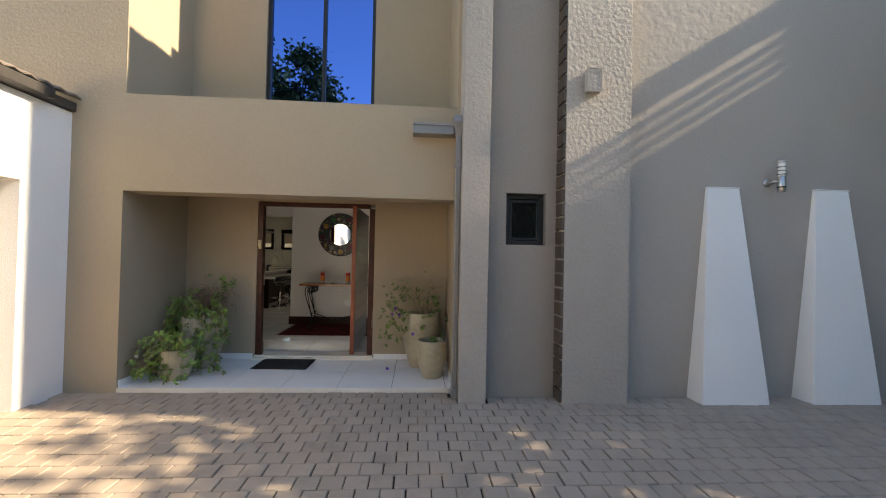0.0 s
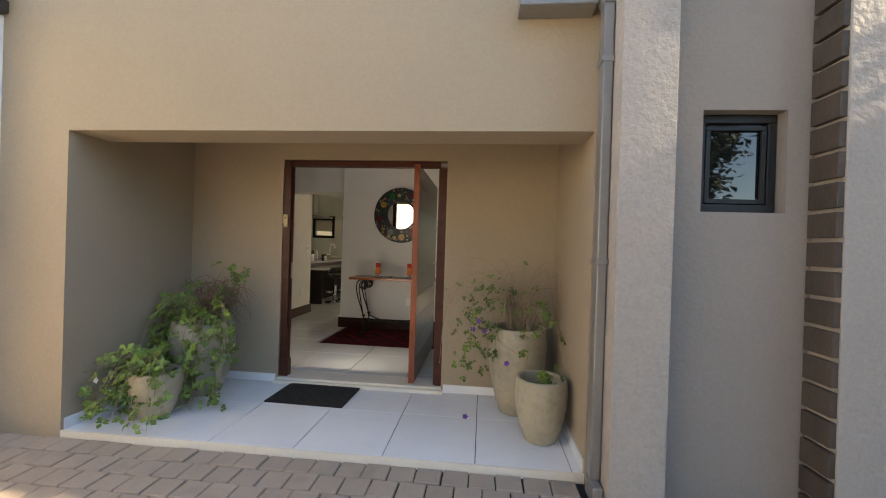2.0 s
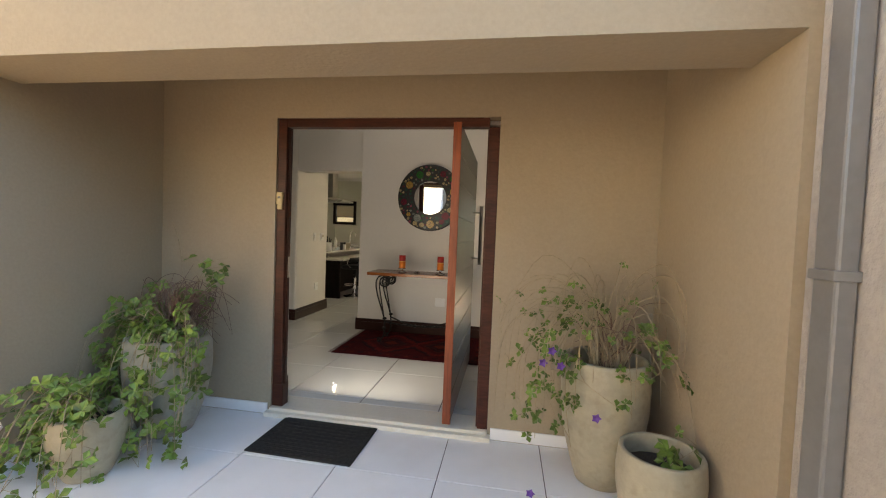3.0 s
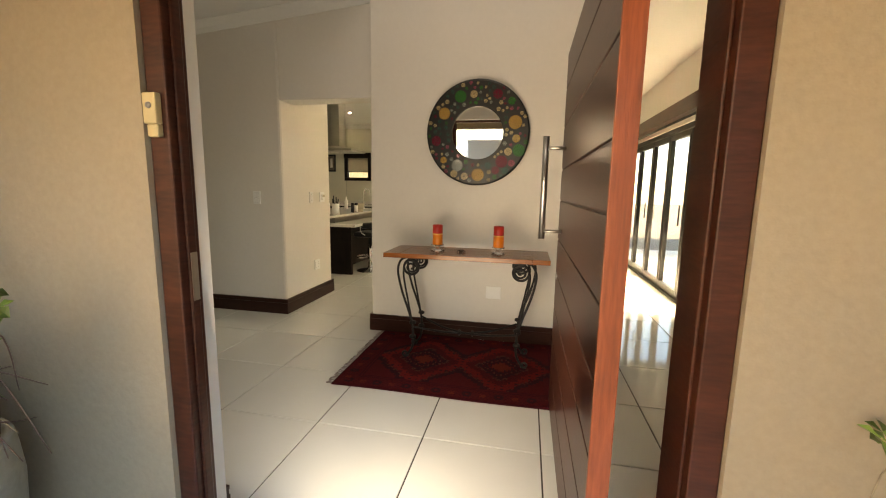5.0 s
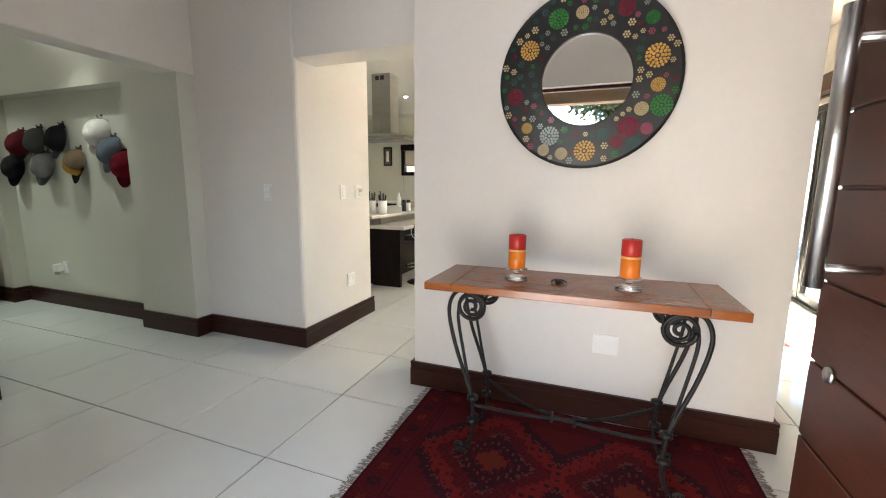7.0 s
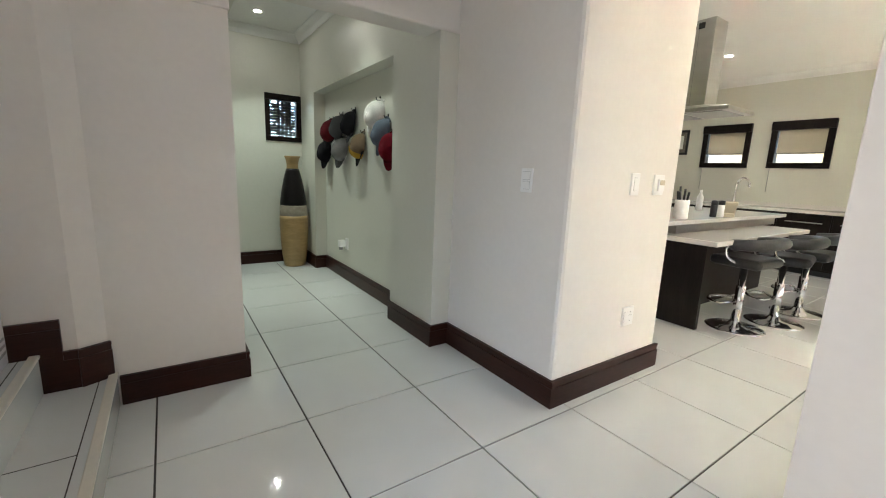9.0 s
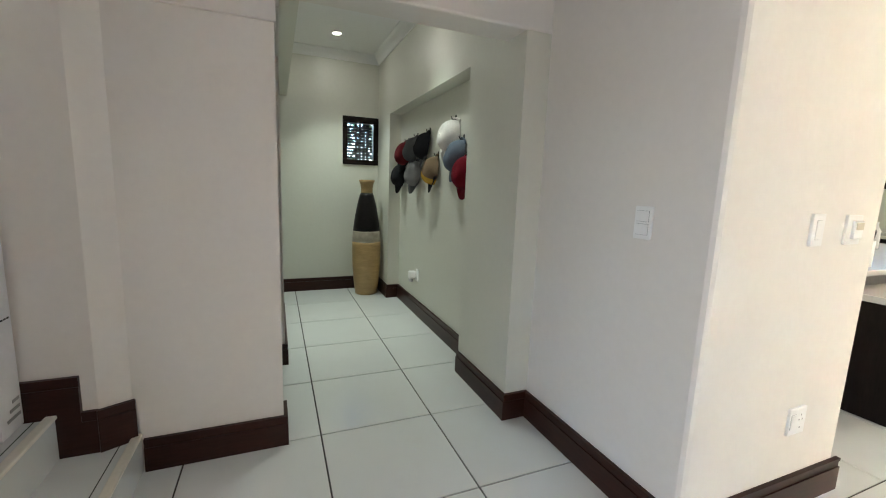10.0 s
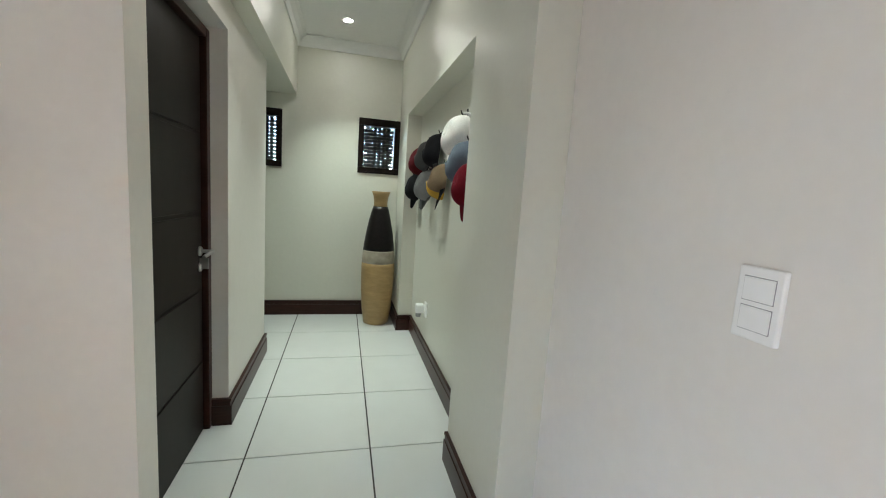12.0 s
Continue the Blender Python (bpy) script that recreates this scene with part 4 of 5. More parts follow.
for i in range(60):
    a, r = rnd(0, 6.28), rnd(0.06, 0.26)
    stems.append(([(rnd(-0.08, 0.08), rnd(-0.06, 0.06), -0.02), (math.cos(a) * r * 0.7 + 0.03, math.sin(a) * r * 0.5, rnd(0.15, 0.38)), (math.cos(a + 0.8) * r + 0.05, math.sin(a + 0.8) * r * 0.6, rnd(0.15, 0.43)), (math.cos(a + 1.6) * r * 1.45 + 0.06, math.sin(a + 1.6) * r * 0.7, rnd(0.0, 0.3))], 0.0))
for ex, ez in ((0.16, 0.52), (0.3, 0.3), (0.02, 0.45), (0.34, 0.2), (-0.2, 0.4)):
    stems.append(([(0.02, -0.05, 0), (ex * 0.4, -0.08, ez * 0.6), (ex, -0.06, ez)], 0.0))
climber("dead_shrub", (-2.52, 5.05, 0.52), "tangle of dead brown twigs in the tall planter", stems, 0, DRY, 0.03, [])
stems = []
for i in range(44):
    a = rnd(0, 6.28)
    r, h = rnd(0.3, 0.62), rnd(0.26, 0.58)
    dx = max(-0.5, min(0.29, math.cos(a) * r - 0.1))
    dy = min(0.24, math.sin(a) * r * 0.6 - 0.08)
    k, e = (1.0, 1.0) if dx > 0.2 or dy > 0.2 else (1.12, 1.2)
    stems.append(([(rnd(-0.1, 0.1), rnd(-0.08, 0.08), -0.04), (dx * 0.3, dy * 0.3, h * 0.75), (dx * 0.75, dy * 0.75, h), (dx * k, dy * k, h * rnd(0.4, 0.85)), (dx * e, dy * e, h * 0.45 - rnd(-0.1, 0.35))], rnd(0.1, 0.7)))
for i in range(13):
    x = -rnd(0.15, 0.5)
    stems.append(([(-0.05, -0.05, -0.04), (x * 0.5, -0.1, rnd(0.2, 0.42)), (x * 0.95, -0.16, rnd(0.05, 0.25)), (x * 1.0, -0.2, -rnd(0.0, 0.2)), (x * 0.9 + rnd(-0.05, 0.1), -0.24, -rnd(0.1, 0.42))], rnd(1.5, 3.5)))
for ex, ey, ez in ((0.28, -0.3, -0.1), (0.3, -0.42, -0.22), (0.2, -0.36, -0.02), (0.05, -0.34, -0.18)):
    stems.append(([(0.05, -0.05, -0.04), (ex * 0.5, ey * 0.4, 0.2), (ex * 0.85, ey * 0.8, 0.08), (ex, ey, ez)], 3.0))
climber("trailing_plant", (0.14, 5.09, 0.61), "sparse half-dry arching plant with purple flowers", stems, 2.4, TWIG, 0.038,
        [((-0.36, -0.2, 0.03), PETAL), ((-0.32, -0.22, 0.1), PETAL), ((-0.1, -0.28, -0.2), PETAL), ((-0.27, -0.2, 0.02), PETAL), ((-0.40, -0.28, -0.62), PETAL)])
stems = []
for i in range(20):
    a, r = rnd(0, 6.28), rnd(0.08, 0.3)
    stems.append(([(rnd(-0.08, 0.08), rnd(-0.06, 0.06), -0.04), (math.cos(a) * r * 0.7, math.sin(a) * r * 0.6, rnd(0.1, 0.34)), (math.cos(a + 0.9) * r, math.sin(a + 0.9) * r * 0.7, rnd(0.02, 0.36))], 0.0))
climber("seedling", (0.28, 4.58, 0.30), "small green seedling growing inside the planter", [([(0, 0, 0), (0.01, 0.0, 0.05), (0.03, 0.01, 0.1)], 2.0), ([(0, 0, 0), (0.03, -0.02, 0.06), (0.06, -0.03, 0.09)], 2.0)], 1.5, TWIG, 0.06, [])
climber("dead_shrub", (0.16, 5.11, 0.61), "tangle of dead brown twigs in the cream planter", stems, 0, DRY, 0.03, [])


def tree(at, height, spread, leaves, base, label, size=1.0):
    tr = thing("tree", at, label, "tree")
    tb, lf = bmesh.new(), bmesh.new()
    bm_tube(tb, curve_pts([(0, 0, 0), (0.1, 0.05, base * 0.6), (0.0, 0.1, height * 0.55), (0.1, 0, height * 0.85)]), height * 0.028, 9, 0.3)
    for i in range(16):
        a, z0 = rnd(0, 6.28), rnd(base * 0.8, height * 0.75)
        r = spread * rnd(0.5, 1.0)
        tip = Vector((math.cos(a) * r, math.sin(a) * r, min(height * 0.97, z0 + rnd(0.2, 0.4) * height)))
        bm_tube(tb, curve_pts([(0, 0.05, z0), tip * 0.5 + Vector((0, 0, z0 * 0.4)), tip]), height * 0.01, 6, 0.25)
        for _ in range(4):
            c = tip * rnd(0.5, 1.05) + Vector((rnd(-1, 1), rnd(-1, 1), rnd(-0.5, 0.8))) * spread * 0.25
            c.z = max(base, min(height, c.z))
            for _ in range(leaves // 64):
                p = c + Vector((random.gauss(0, 1), random.gauss(0, 1), random.gauss(0, 0.7))) * spread * 0.14
                leaf(lf, p, Vector((rnd(-1, 1), rnd(-1, 1), rnd(-0.7, 0.4))), Vector((rnd(-0.5, 0.5), rnd(-0.5, 0.5), 1)), size * rnd(0.10, 0.22))
    part("trunk", tb, BARK, tr)
    part("crown", lf, LEAF_DARK, tr, "dense small dark green leaves")


random.seed(21)
tree((9.2, 1.3, -0.13), 5.5, 2.6, 9000, 1.2, "leafy green tree beside the drive", 1.3)
tree((-7.1, -9.0, -0.13), 10.3, 2.7, 28000, 3.0, "large leafy green tree behind the drive", 1.6)
tree((6.5, -9.5, -0.13), 7.5, 3.0, 6000, 2.0, "leafy green tree at the far side of the drive", 2.0)
tree((0.8, -12.5, -0.13), 8.5, 3.4, 8000, 2.0, "tall leafy tree behind the drive", 2.2)
tree((4.6, -5.5, -0.13), 6.0, 2.0, 5000, 1.6, "leafy green tree beside the drive", 1.5)
tree((10.8, -4.0, -0.13), 5.2, 1.6, 4000, 2.2, "leafy green tree beyond the boundary wall", 1.2)
tree((-9.6, 7.6, -0.13), 3.2, 1.5, 3000, 0.3, "leafy green shrub outside the passage windows", 1.0)

# ---------------------------------------------------------------- hall things
tb = thing("console_table", (-1.41, 7.385, 0.0), "honey-brown wooden console table on black wrought-iron legs, standing on the rug", "table")
part("board", box(-0.47, 0.47, -0.205, -0.07, 0.79, 0.82, 0.0012), TOP_WOOD, tb)
part("board", box(-0.47, 0.47, -0.069, 0.069, 0.79, 0.82, 0.0012), TOP_WOOD, tb)
part("board", box(-0.47, 0.47, 0.07, 0.205, 0.79, 0.82, 0.0012), TOP_WOOD, tb)
part("breadboard_end", box(-0.59, -0.471, -0.215, 0.215, 0.788, 0.821, 0.0015), TOP_WOOD, tb)
part("breadboard_end", box(0.471, 0.59, -0.215, 0.215, 0.788, 0.821, 0.0015), TOP_WOOD, tb)
part("edge_moulding", boxes([(-0.47, 0.47, -0.215, -0.206, 0.788, 0.821), (-0.47, 0.47, 0.206, 0.215, 0.788, 0.821)], 0.003), TOP_WOOD, tb)


def spiral(c, r0, r1, turns, n=26, start=0.0, sx=1, dirn=1):
    return [(c[0] + sx * (r0 + (r1 - r0) * i / n) * math.cos(start + dirn * 2 * math.pi * turns * i / n), c[1], c[2] + (r0 + (r1 - r0) * i / n) * math.sin(start + dirn * 2 * math.pi * turns * i / n)) for i in range(n + 1)]


for sx in (-1, 1):
    for y in (-0.13, 0.13):
        # each leg: two long bowed bars, two collars, a scrolled foot, and a ringed rosette under the top
        out = part("leg", tube(curve_pts([(sx * 0.40, y, 0.785), (sx * 0.475, y, 0.765), (sx * 0.505, y, 0.68), (sx * 0.475, y, 0.53), (sx * 0.42, y, 0.37), (sx * 0.392, y, 0.27), (sx * 0.385, y, 0.17), (sx * 0.392, y, 0.09), (sx * 0.43, y, 0.025)], 44), 0.0088, 10), IRON, tb, "bowed black iron leg with a scrolled foot")
        part("foot_scroll", tube(spiral((sx * 0.447, y, 0.034), 0.024, 0.010, 1.1, 20, 3.6 if sx > 0 else 5.8, 1, sx), 0.008, 8), IRON, out)
        part("inner_bar", tube(curve_pts([(sx * 0.375, y, 0.785), (sx * 0.44, y, 0.745), (sx * 0.462, y, 0.66), (sx * 0.43, y, 0.47), (sx * 0.392, y, 0.28), (sx * 0.382, y, 0.18)], 30), 0.0072, 8), IRON, out)
        for z in (0.285, 0.175):
            part("collar", lathe([(0.012, z - 0.014), (0.025, z - 0.007), (0.025, z + 0.007), (0.012, z + 0.014)], 14, (sx * 0.388, y)), IRON, out)
        part("scroll_ring", tube([(sx * 0.398 + 0.056 * math.cos(k * 0.2618), y - 0.012, 0.712 + 0.056 * math.sin(k * 0.2618)) for k in range(25)], 0.009, 8), IRON, out, "round black iron ring")
        part("scroll", tube(spiral((sx * 0.398, y - 0.012, 0.712), 0.05, 0.012, 1.6, 34, 1.2, sx), 0.008, 8), IRON, out)
        part("scroll", tube(spiral((sx * 0.37, y + 0.012, 0.755), 0.032, 0.01, 1.3, 24, 2.6, sx), 0.007, 8), IRON, out)
for y in (-1, 1):
    part("stretcher", tube(curve_pts([(-0.38, y * 0.13, 0.25), (-0.2, y * 0.055, 0.205), (-0.05, y * 0.012, 0.19), (0.05, -y * 0.012, 0.19), (0.2, -y * 0.055, 0.205), (0.38, -y * 0.13, 0.25)], 30), 0.008, 8), IRON, tb, "thin crossed black iron stretcher")
for x in (-0.05, 0.05):
    part("stretcher_collar", lathe([(0.018, -0.007), (0.024, -0.003), (0.024, 0.003), (0.018, 0.007)], 14), IRON, tb).matrix_basis = pose(x, 0, 0.19, 0, 90)
part("apron_bar", box(-0.42, -0.34, -0.16, 0.16, 0.775, 0.79), IRON, tb)
part("apron_bar", box(0.34, 0.42, -0.16, 0.16, 0.775, 0.79), IRON, tb)

RED_WAX = material("red_wax", (0.42, 0.02, 0.015), 0.4, vary=0.1, grain=20)
ORANGE_WAX = material("orange_wax", (0.75, 0.2, 0.02), 0.4, vary=0.1, grain=20)
PALE_WAX = material("pale_orange_wax", (0.8, 0.42, 0.12), 0.4, vary=0.1)


def candle(at, tall):
    c = thing("candle", (at[0], at[1], 0.821), "red and orange pillar candle on a small glass foot", "candle", "candles on the console")
    st = part("glass_foot", lathe([(0.05, 0.0), (0.052, 0.006), (0.03, 0.014), (0.014, 0.022), (0.014, 0.032), (0.03, 0.038), (0.048, 0.043), (0.048, 0.047)], 32), FOOT_GLASS, c, "clear glass candle foot")
    st.visible_shadow = False
    h = tall
    part("lower_wax", lathe([(0.036, 0.0475), (0.038, 0.05), (0.038, 0.0475 + h * 0.5), (0.036, 0.048 + h * 0.5)], 32), ORANGE_WAX, c, "orange wax")
    part("middle_wax", lathe([(0.037, 0.0485 + h * 0.5), (0.0382, 0.05 + h * 0.5), (0.0382, 0.048 + h * 0.56), (0.037, 0.0485 + h * 0.56)], 32), PALE_WAX, c)
    part("upper_wax", lathe([(0.037, 0.049 + h * 0.56), (0.038, 0.05 + h * 0.56), (0.038, 0.045 + h), (0.033, 0.048 + h), (0.02, 0.043 + h), (0.004, 0.042 + h)], 32), RED_WAX, c, "red wax")
    part("wick", tube([(0, 0, 0.04 + h), (0.001, 0, 0.052 + h)], 0.0012, 5), IRON, c)


candle((-1.645, 7.39), 0.15)
candle((-1.185, 7.375), 0.155)
kk = thing("key_bunch", (-1.46, 7.37, 0.821), "small dark iron trinket lying on the console", "trinket")
random.seed(3)
part("ring", tube([(0.014 * math.cos(a * 0.5), 0.014 * math.sin(a * 0.5), 0.006 + 0.002 * math.sin(a)) for a in range(13)], 0.004, 6), IRON, kk)
for i in range(7):
    a = i * 0.9
    part("prong", tube(curve_pts([(0.005 * math.cos(a), 0.005 * math.sin(a), 0.012), (0.018 * math.cos(a), 0.018 * math.sin(a), 0.013), (0.034 * math.cos(a), 0.03 * math.sin(a), 0.004)], 8), 0.003, 6), IRON, kk)

# round mirror with inlaid flowers
mr = thing("round_mirror", (-1.412, 7.772, 1.735), "round wall mirror in a wide black frame with coloured glass flowers", "mirror")
mr.rotation_euler = (radians(2.3), 0, 0)
fb = bmesh.new()
seg = 72
prof = [(0.208, 0.0), (0.206, -0.022), (0.212, -0.026), (0.40, -0.026), (0.415, -0.02), (0.415, 0.0)]
rings = [[fb.verts.new((r * math.cos(2 * math.pi * i / seg), y, r * math.sin(2 * math.pi * i / seg))) for i in range(seg)] for r, y in prof]
for a, b in zip(rings, rings[1:]):
    for i in range(seg):
        fb.faces.new((a[i], a[(i + 1) % seg], b[(i + 1) % seg], b[i]))
part("frame", fb, material("black_mirror_frame", (0.012, 0.013, 0.013), 0.35, vary=0.3, grain=50, bump=0.0008), mr, "wide black lacquered ring frame")
gb = bmesh.new()
gb.faces.new([gb.verts.new((0.2085 * math.cos(2 * math.pi * i / seg), -0.012, 0.2085 * math.sin(2 * math.pi * i / seg))) for i in range(seg)])
part("mirror_glass", gb, MIRROR, mr, "clear mirror glass")


def flower_mesh(name, r, mat_):
    """A mosaic medallion: rings of little raised chips round a centre."""
    bm = bmesh.new()
    rows = ((0.0, 1, 0.30),) if r < 0.02 else ((0.0, 1, 0.16),)
    rows = rows + (((0.68, 6, 0.30),) if r < 0.02 else ((0.38, 7, 0.17), (0.66, 12, 0.165), (0.92, 18, 0.15)))
    for rad, count, s in rows:
        for k in range(count):
            a = 2 * math.pi * k / count
            cx, cz = rad * r * math.cos(a), rad * r * math.sin(a)
            ring = []
            for y, q in ((0.0, 1.0), (-0.003, 0.8)):
                ring.append([bm.verts.new((cx + s * r * q * math.cos(a + j * 1.0472), y, cz + s * r * q * math.sin(a + j * 1.0472))) for j in range(6)])
            for j in range(6):
                bm.faces.new((ring[0][j], ring[0][(j + 1) % 6], ring[1][(j + 1) % 6], ring[1][j]))
            bm.faces.new(ring[1])
    return mesh_of(name, bm, mat_)


CHIP = {k: material(k + "_glass_chip", c, 0.15, vary=0.15, grain=200, coat=0.5) for k, c in
        (("amber", (0.62, 0.36, 0.09)), ("cream", (0.6, 0.47, 0.26)), ("green", (0.03, 0.22, 0.04)), ("crimson", (0.22, 0.015, 0.04)), ("pink", (0.4, 0.08, 0.14)), ("teal", (0.04, 0.11, 0.10)), ("silver", (0.3, 0.33, 0.3)))}
random.seed(11)
placed = []
big = [(150, 0.31, 0.044, "amber"), (15, 0.31, 0.05, "amber"), (272, 0.33, 0.048, "amber"), (116, 0.315, 0.044, "green"), (-22, 0.36, 0.046, "green"), (62, 0.335, 0.036, "crimson"), (-48, 0.30, 0.046, "crimson"),
       (238, 0.30, 0.045, "silver"), (190, 0.34, 0.038, "crimson"), (254, 0.355, 0.029, "cream"), (-8, 0.315, 0.03, "amber"), (-30, 0.29, 0.03, "cream"), (-62, 0.33, 0.03, "crimson"), (96, 0.30, 0.028, "cream"),
       (218, 0.345, 0.026, "amber"), (240, 0.372, 0.028, "cream"), (-52, 0.375, 0.027, "teal"), (42, 0.36, 0.028, "green"), (-70, 0.27, 0.026, "teal"), (-40, 0.365, 0.026, "pink")]
for deg, r, s, c in big:
    placed.append((r * math.cos(radians(deg)), r * math.sin(radians(deg)), s, c))
for _ in range(4000):
    if len(placed) > 120:
        break
    a, r, s = rnd(0, 6.283), rnd(0.232, 0.395), random.choice((0.012, 0.013, 0.016, 0.018))
    x, z = r * math.cos(a), r * math.sin(a)
    if all((x - q[0]) ** 2 + (z - q[1]) ** 2 > (s + q[2] + 0.004) ** 2 for q in placed):
        placed.append((x, z, s, random.choice(("cream", "cream", "cream", "crimson", "crimson", "pink", "green", "teal", "teal", "silver"))))
cache = {}
for x, z, s, c in placed:
    if (s, c) not in cache:
        cache[(s, c)] = flower_mesh("flower_inlay", s, CHIP[c])
    fl = part("flower_inlay", cache[(s, c)], None, mr)
    fl.location = (x, -0.0262, z)

# woven rug: stepped diamonds, borders and rosettes in the weave
rug = thing("rug", (-1.41, 7.235, 0.0), "dark red oriental rug with stepped diamonds and grey fringe", "rug")
NX, NY, RX, RY = 158, 103, 0.79, 0.515
W = [material("rug_" + n, c, 0.95, vary=0.25, grain=160, bump=0.002, bump_scale=250, ior=1.15) for n, c in
     (("maroon", (0.07, 0.008, 0.010)), ("red", (0.125, 0.011, 0.011)), ("navy", (0.030, 0.009, 0.013)), ("rust", (0.12, 0.019, 0.012)), ("tan", (0.085, 0.032, 0.024)), ("wine", (0.045, 0.006, 0.010)))]


def weave(u, v):
    """The yarn at (u, v), metres from the rug's middle."""
    bu, bv = RX - abs(u), RY - abs(v)
    edge = min(bu, bv)
    speck = (int(u * 100 + 500) * 7 + int(v * 100 + 500) * 13) % 17
    if edge < 0.012:
        return 5
    if edge < 0.13:
        along = (u if bv < bu else v) % 0.2 - 0.1
        d = math.hypot(along, edge - 0.07)
        if d < 0.03:
            return 2 if d > 0.01 else 0
        if abs(abs(along) - 0.1) < 0.02 and abs(edge - 0.07) < 0.02:
            return 3 if speck % 3 else 0
        return 5 if speck < 3 else 0
    if edge < 0.165:
        return 5 if int(edge * 100) % 2 else 0
    du, av = abs(abs(u) - 0.29), abs(v)
    m = math.floor(du / 0.024) * 0.024 / 0.27 + math.floor(av / 0.024) * 0.024 / 0.31
    if m < 0.2:
        return 3
    if m < 0.3:
        return 2 if speck % 2 else 0
    if m < 0.5:
        return 2 if (int(du / 0.03) + int(av / 0.03)) % 2 else (5 if speck % 4 else 4)
    if m < 0.58:
        return 2
    if m < 0.64:
        return 4 if speck % 3 else 5
    if m < 0.92:
        return 0 if speck > 2 else 5
    if m < 1.2:
        return 2 if int(du / 0.015) % 3 == 1 and int(av / 0.015) % 3 == 1 else 1
    if m < 1.28:
        return 4 if speck % 3 == 0 else 5
    return 2 if m < 1.45 else 0


rb = bmesh.new()
lift = lambda u, v: 0.010 + 0.018 * max(0.0, 1 - math.hypot(u - 0.62, v + 0.47) / 0.13) + 0.0012 * math.sin(u * 31 + v * 17)
grid = [[rb.verts.new((-RX + 2 * RX * i / NX, -RY + 2 * RY * j / NY + 0.006 * math.sin(i * 0.05), lift(-RX + 2 * RX * i / NX, -RY + 2 * RY * j / NY))) for i in range(NX + 1)] for j in range(NY + 1)]
for j in range(NY):
    for i in range(NX):
        f = rb.faces.new((grid[j][i], grid[j][i + 1], grid[j + 1][i + 1], grid[j + 1][i]))
        f.material_index = weave(-RX + 2 * RX * (i + 0.5) / NX, -RY + 2 * RY * (j + 0.5) / NY)
rim = [grid[0][i] for i in range(NX + 1)] + [grid[j][NX] for j in range(1, NY + 1)] + [grid[NY][i] for i in range(NX - 1, -1, -1)] + [grid[j][0] for j in range(NY - 1, 0, -1)]
low = [rb.verts.new((v.co.x, v.co.y, 0.001)) for v in rim]
for i in range(len(rim)):
    j = (i + 1) % len(rim)
    rb.faces.new((rim[i], low[i], low[j], rim[j])).material_index = 5
part("woven_field", rb, W, rug)
FRINGE = material("grey_fringe", (0.28, 0.24, 0.23), 0.9, vary=0.3, grain=80)
random.seed(5)
for sx in (-1, 1):
    fg = bmesh.new()
    for k in range(150):
        y = -RY + 2 * RY * (k + 0.5) / 150
        ln = rnd(0.025, 0.05)
        bm_tube(fg, [(sx * (RX - 0.005), y, 0.006), (sx * (RX + ln * 0.5), y + rnd(-0.01, 0.01), 0.006), (sx * (RX + ln), y + rnd(-0.014, 0.014), 0.003)], 0.0024, 4)
    part("fringe", fg, FRINGE, rug, "short grey-brown yarn fringe")


def wall_plate(name, m, w, h, label, category, rockers=(), holes=()):
    """A plate that faces -y in its own space."""
    pl = thing(name, (0, 0, 0), label, category)
    pl.matrix_basis = m
    part("plate", box(-w / 2, w / 2, -0.011, 0.0, -h / 2, h / 2, 0.003), PLASTIC, pl)
    for x0, x1, z0, z1 in rockers:
        part("rocker_gap", box(x0 - 0.0011, x1 + 0.0011, -0.0116, -0.009, z0 - 0.0011, z1 + 0.0011), GREYPLASTIC, pl, "thin dark gap round the rocker")
        part("rocker", box(x0, x1, -0.0135, -0.009, z0, z1, 0.0012), PLASTIC, pl)
    for x, z in holes:
        part("socket_hole", lathe([(0.0005, 0.0), (0.004, 0.0), (0.004, 0.0012), (0.0005, 0.0012)], 10), GREYPLASTIC, pl).matrix_basis = pose(x, -0.0102, z, 90)
    return pl


wall_plate("light_switch", pose(-3.62, 8.01, 1.17), 0.078, 0.125, "white plastic two-way light switch on the wall", "light switch", ((-0.026, 0.026, 0.005, 0.045), (-0.026, 0.026, -0.045, -0.005)))
wall_plate("light_switch", pose(-3.34, 8.54, 1.17, 0, 0, 90), 0.075, 0.12, "white plastic light switch on the wall", "light switch", ((-0.014, 0.014, -0.035, 0.035),))
tp = wall_plate("alarm_keypad", pose(-3.34, 8.78, 1.17, 0, 0, 90), 0.105, 0.115, "white alarm keypad with a small beige display", "keypad", ())
part("display", box(-0.02, 0.042, -0.022, -0.009, -0.035, 0.035, 0.004), PLASTIC, tp)
part("screen", box(-0.012, 0.036, -0.024, -0.0215, 0.0, 0.028), BLIND, tp, "beige display")
sk = wall_plate("wall_socket", pose(-3.34, 8.63, 0.40, 0, 0, 90), 0.11, 0.115, "white plastic wall socket", "socket", ((-0.045, -0.015, -0.03, 0.03),), ((0.02, 0.025), (0.01, 0.005), (0.03, 0.005), (0.02, -0.03)))
sk2 = wall_plate("wall_socket", pose(-1.24, 7.79, 0.42), 0.125, 0.105, "white double wall socket under the console", "socket", (), ((-0.03, 0.02), (-0.04, 0.0), (-0.02, 0.0), (0.03, 0.02), (0.02, 0.0), (0.04, 0.0)))
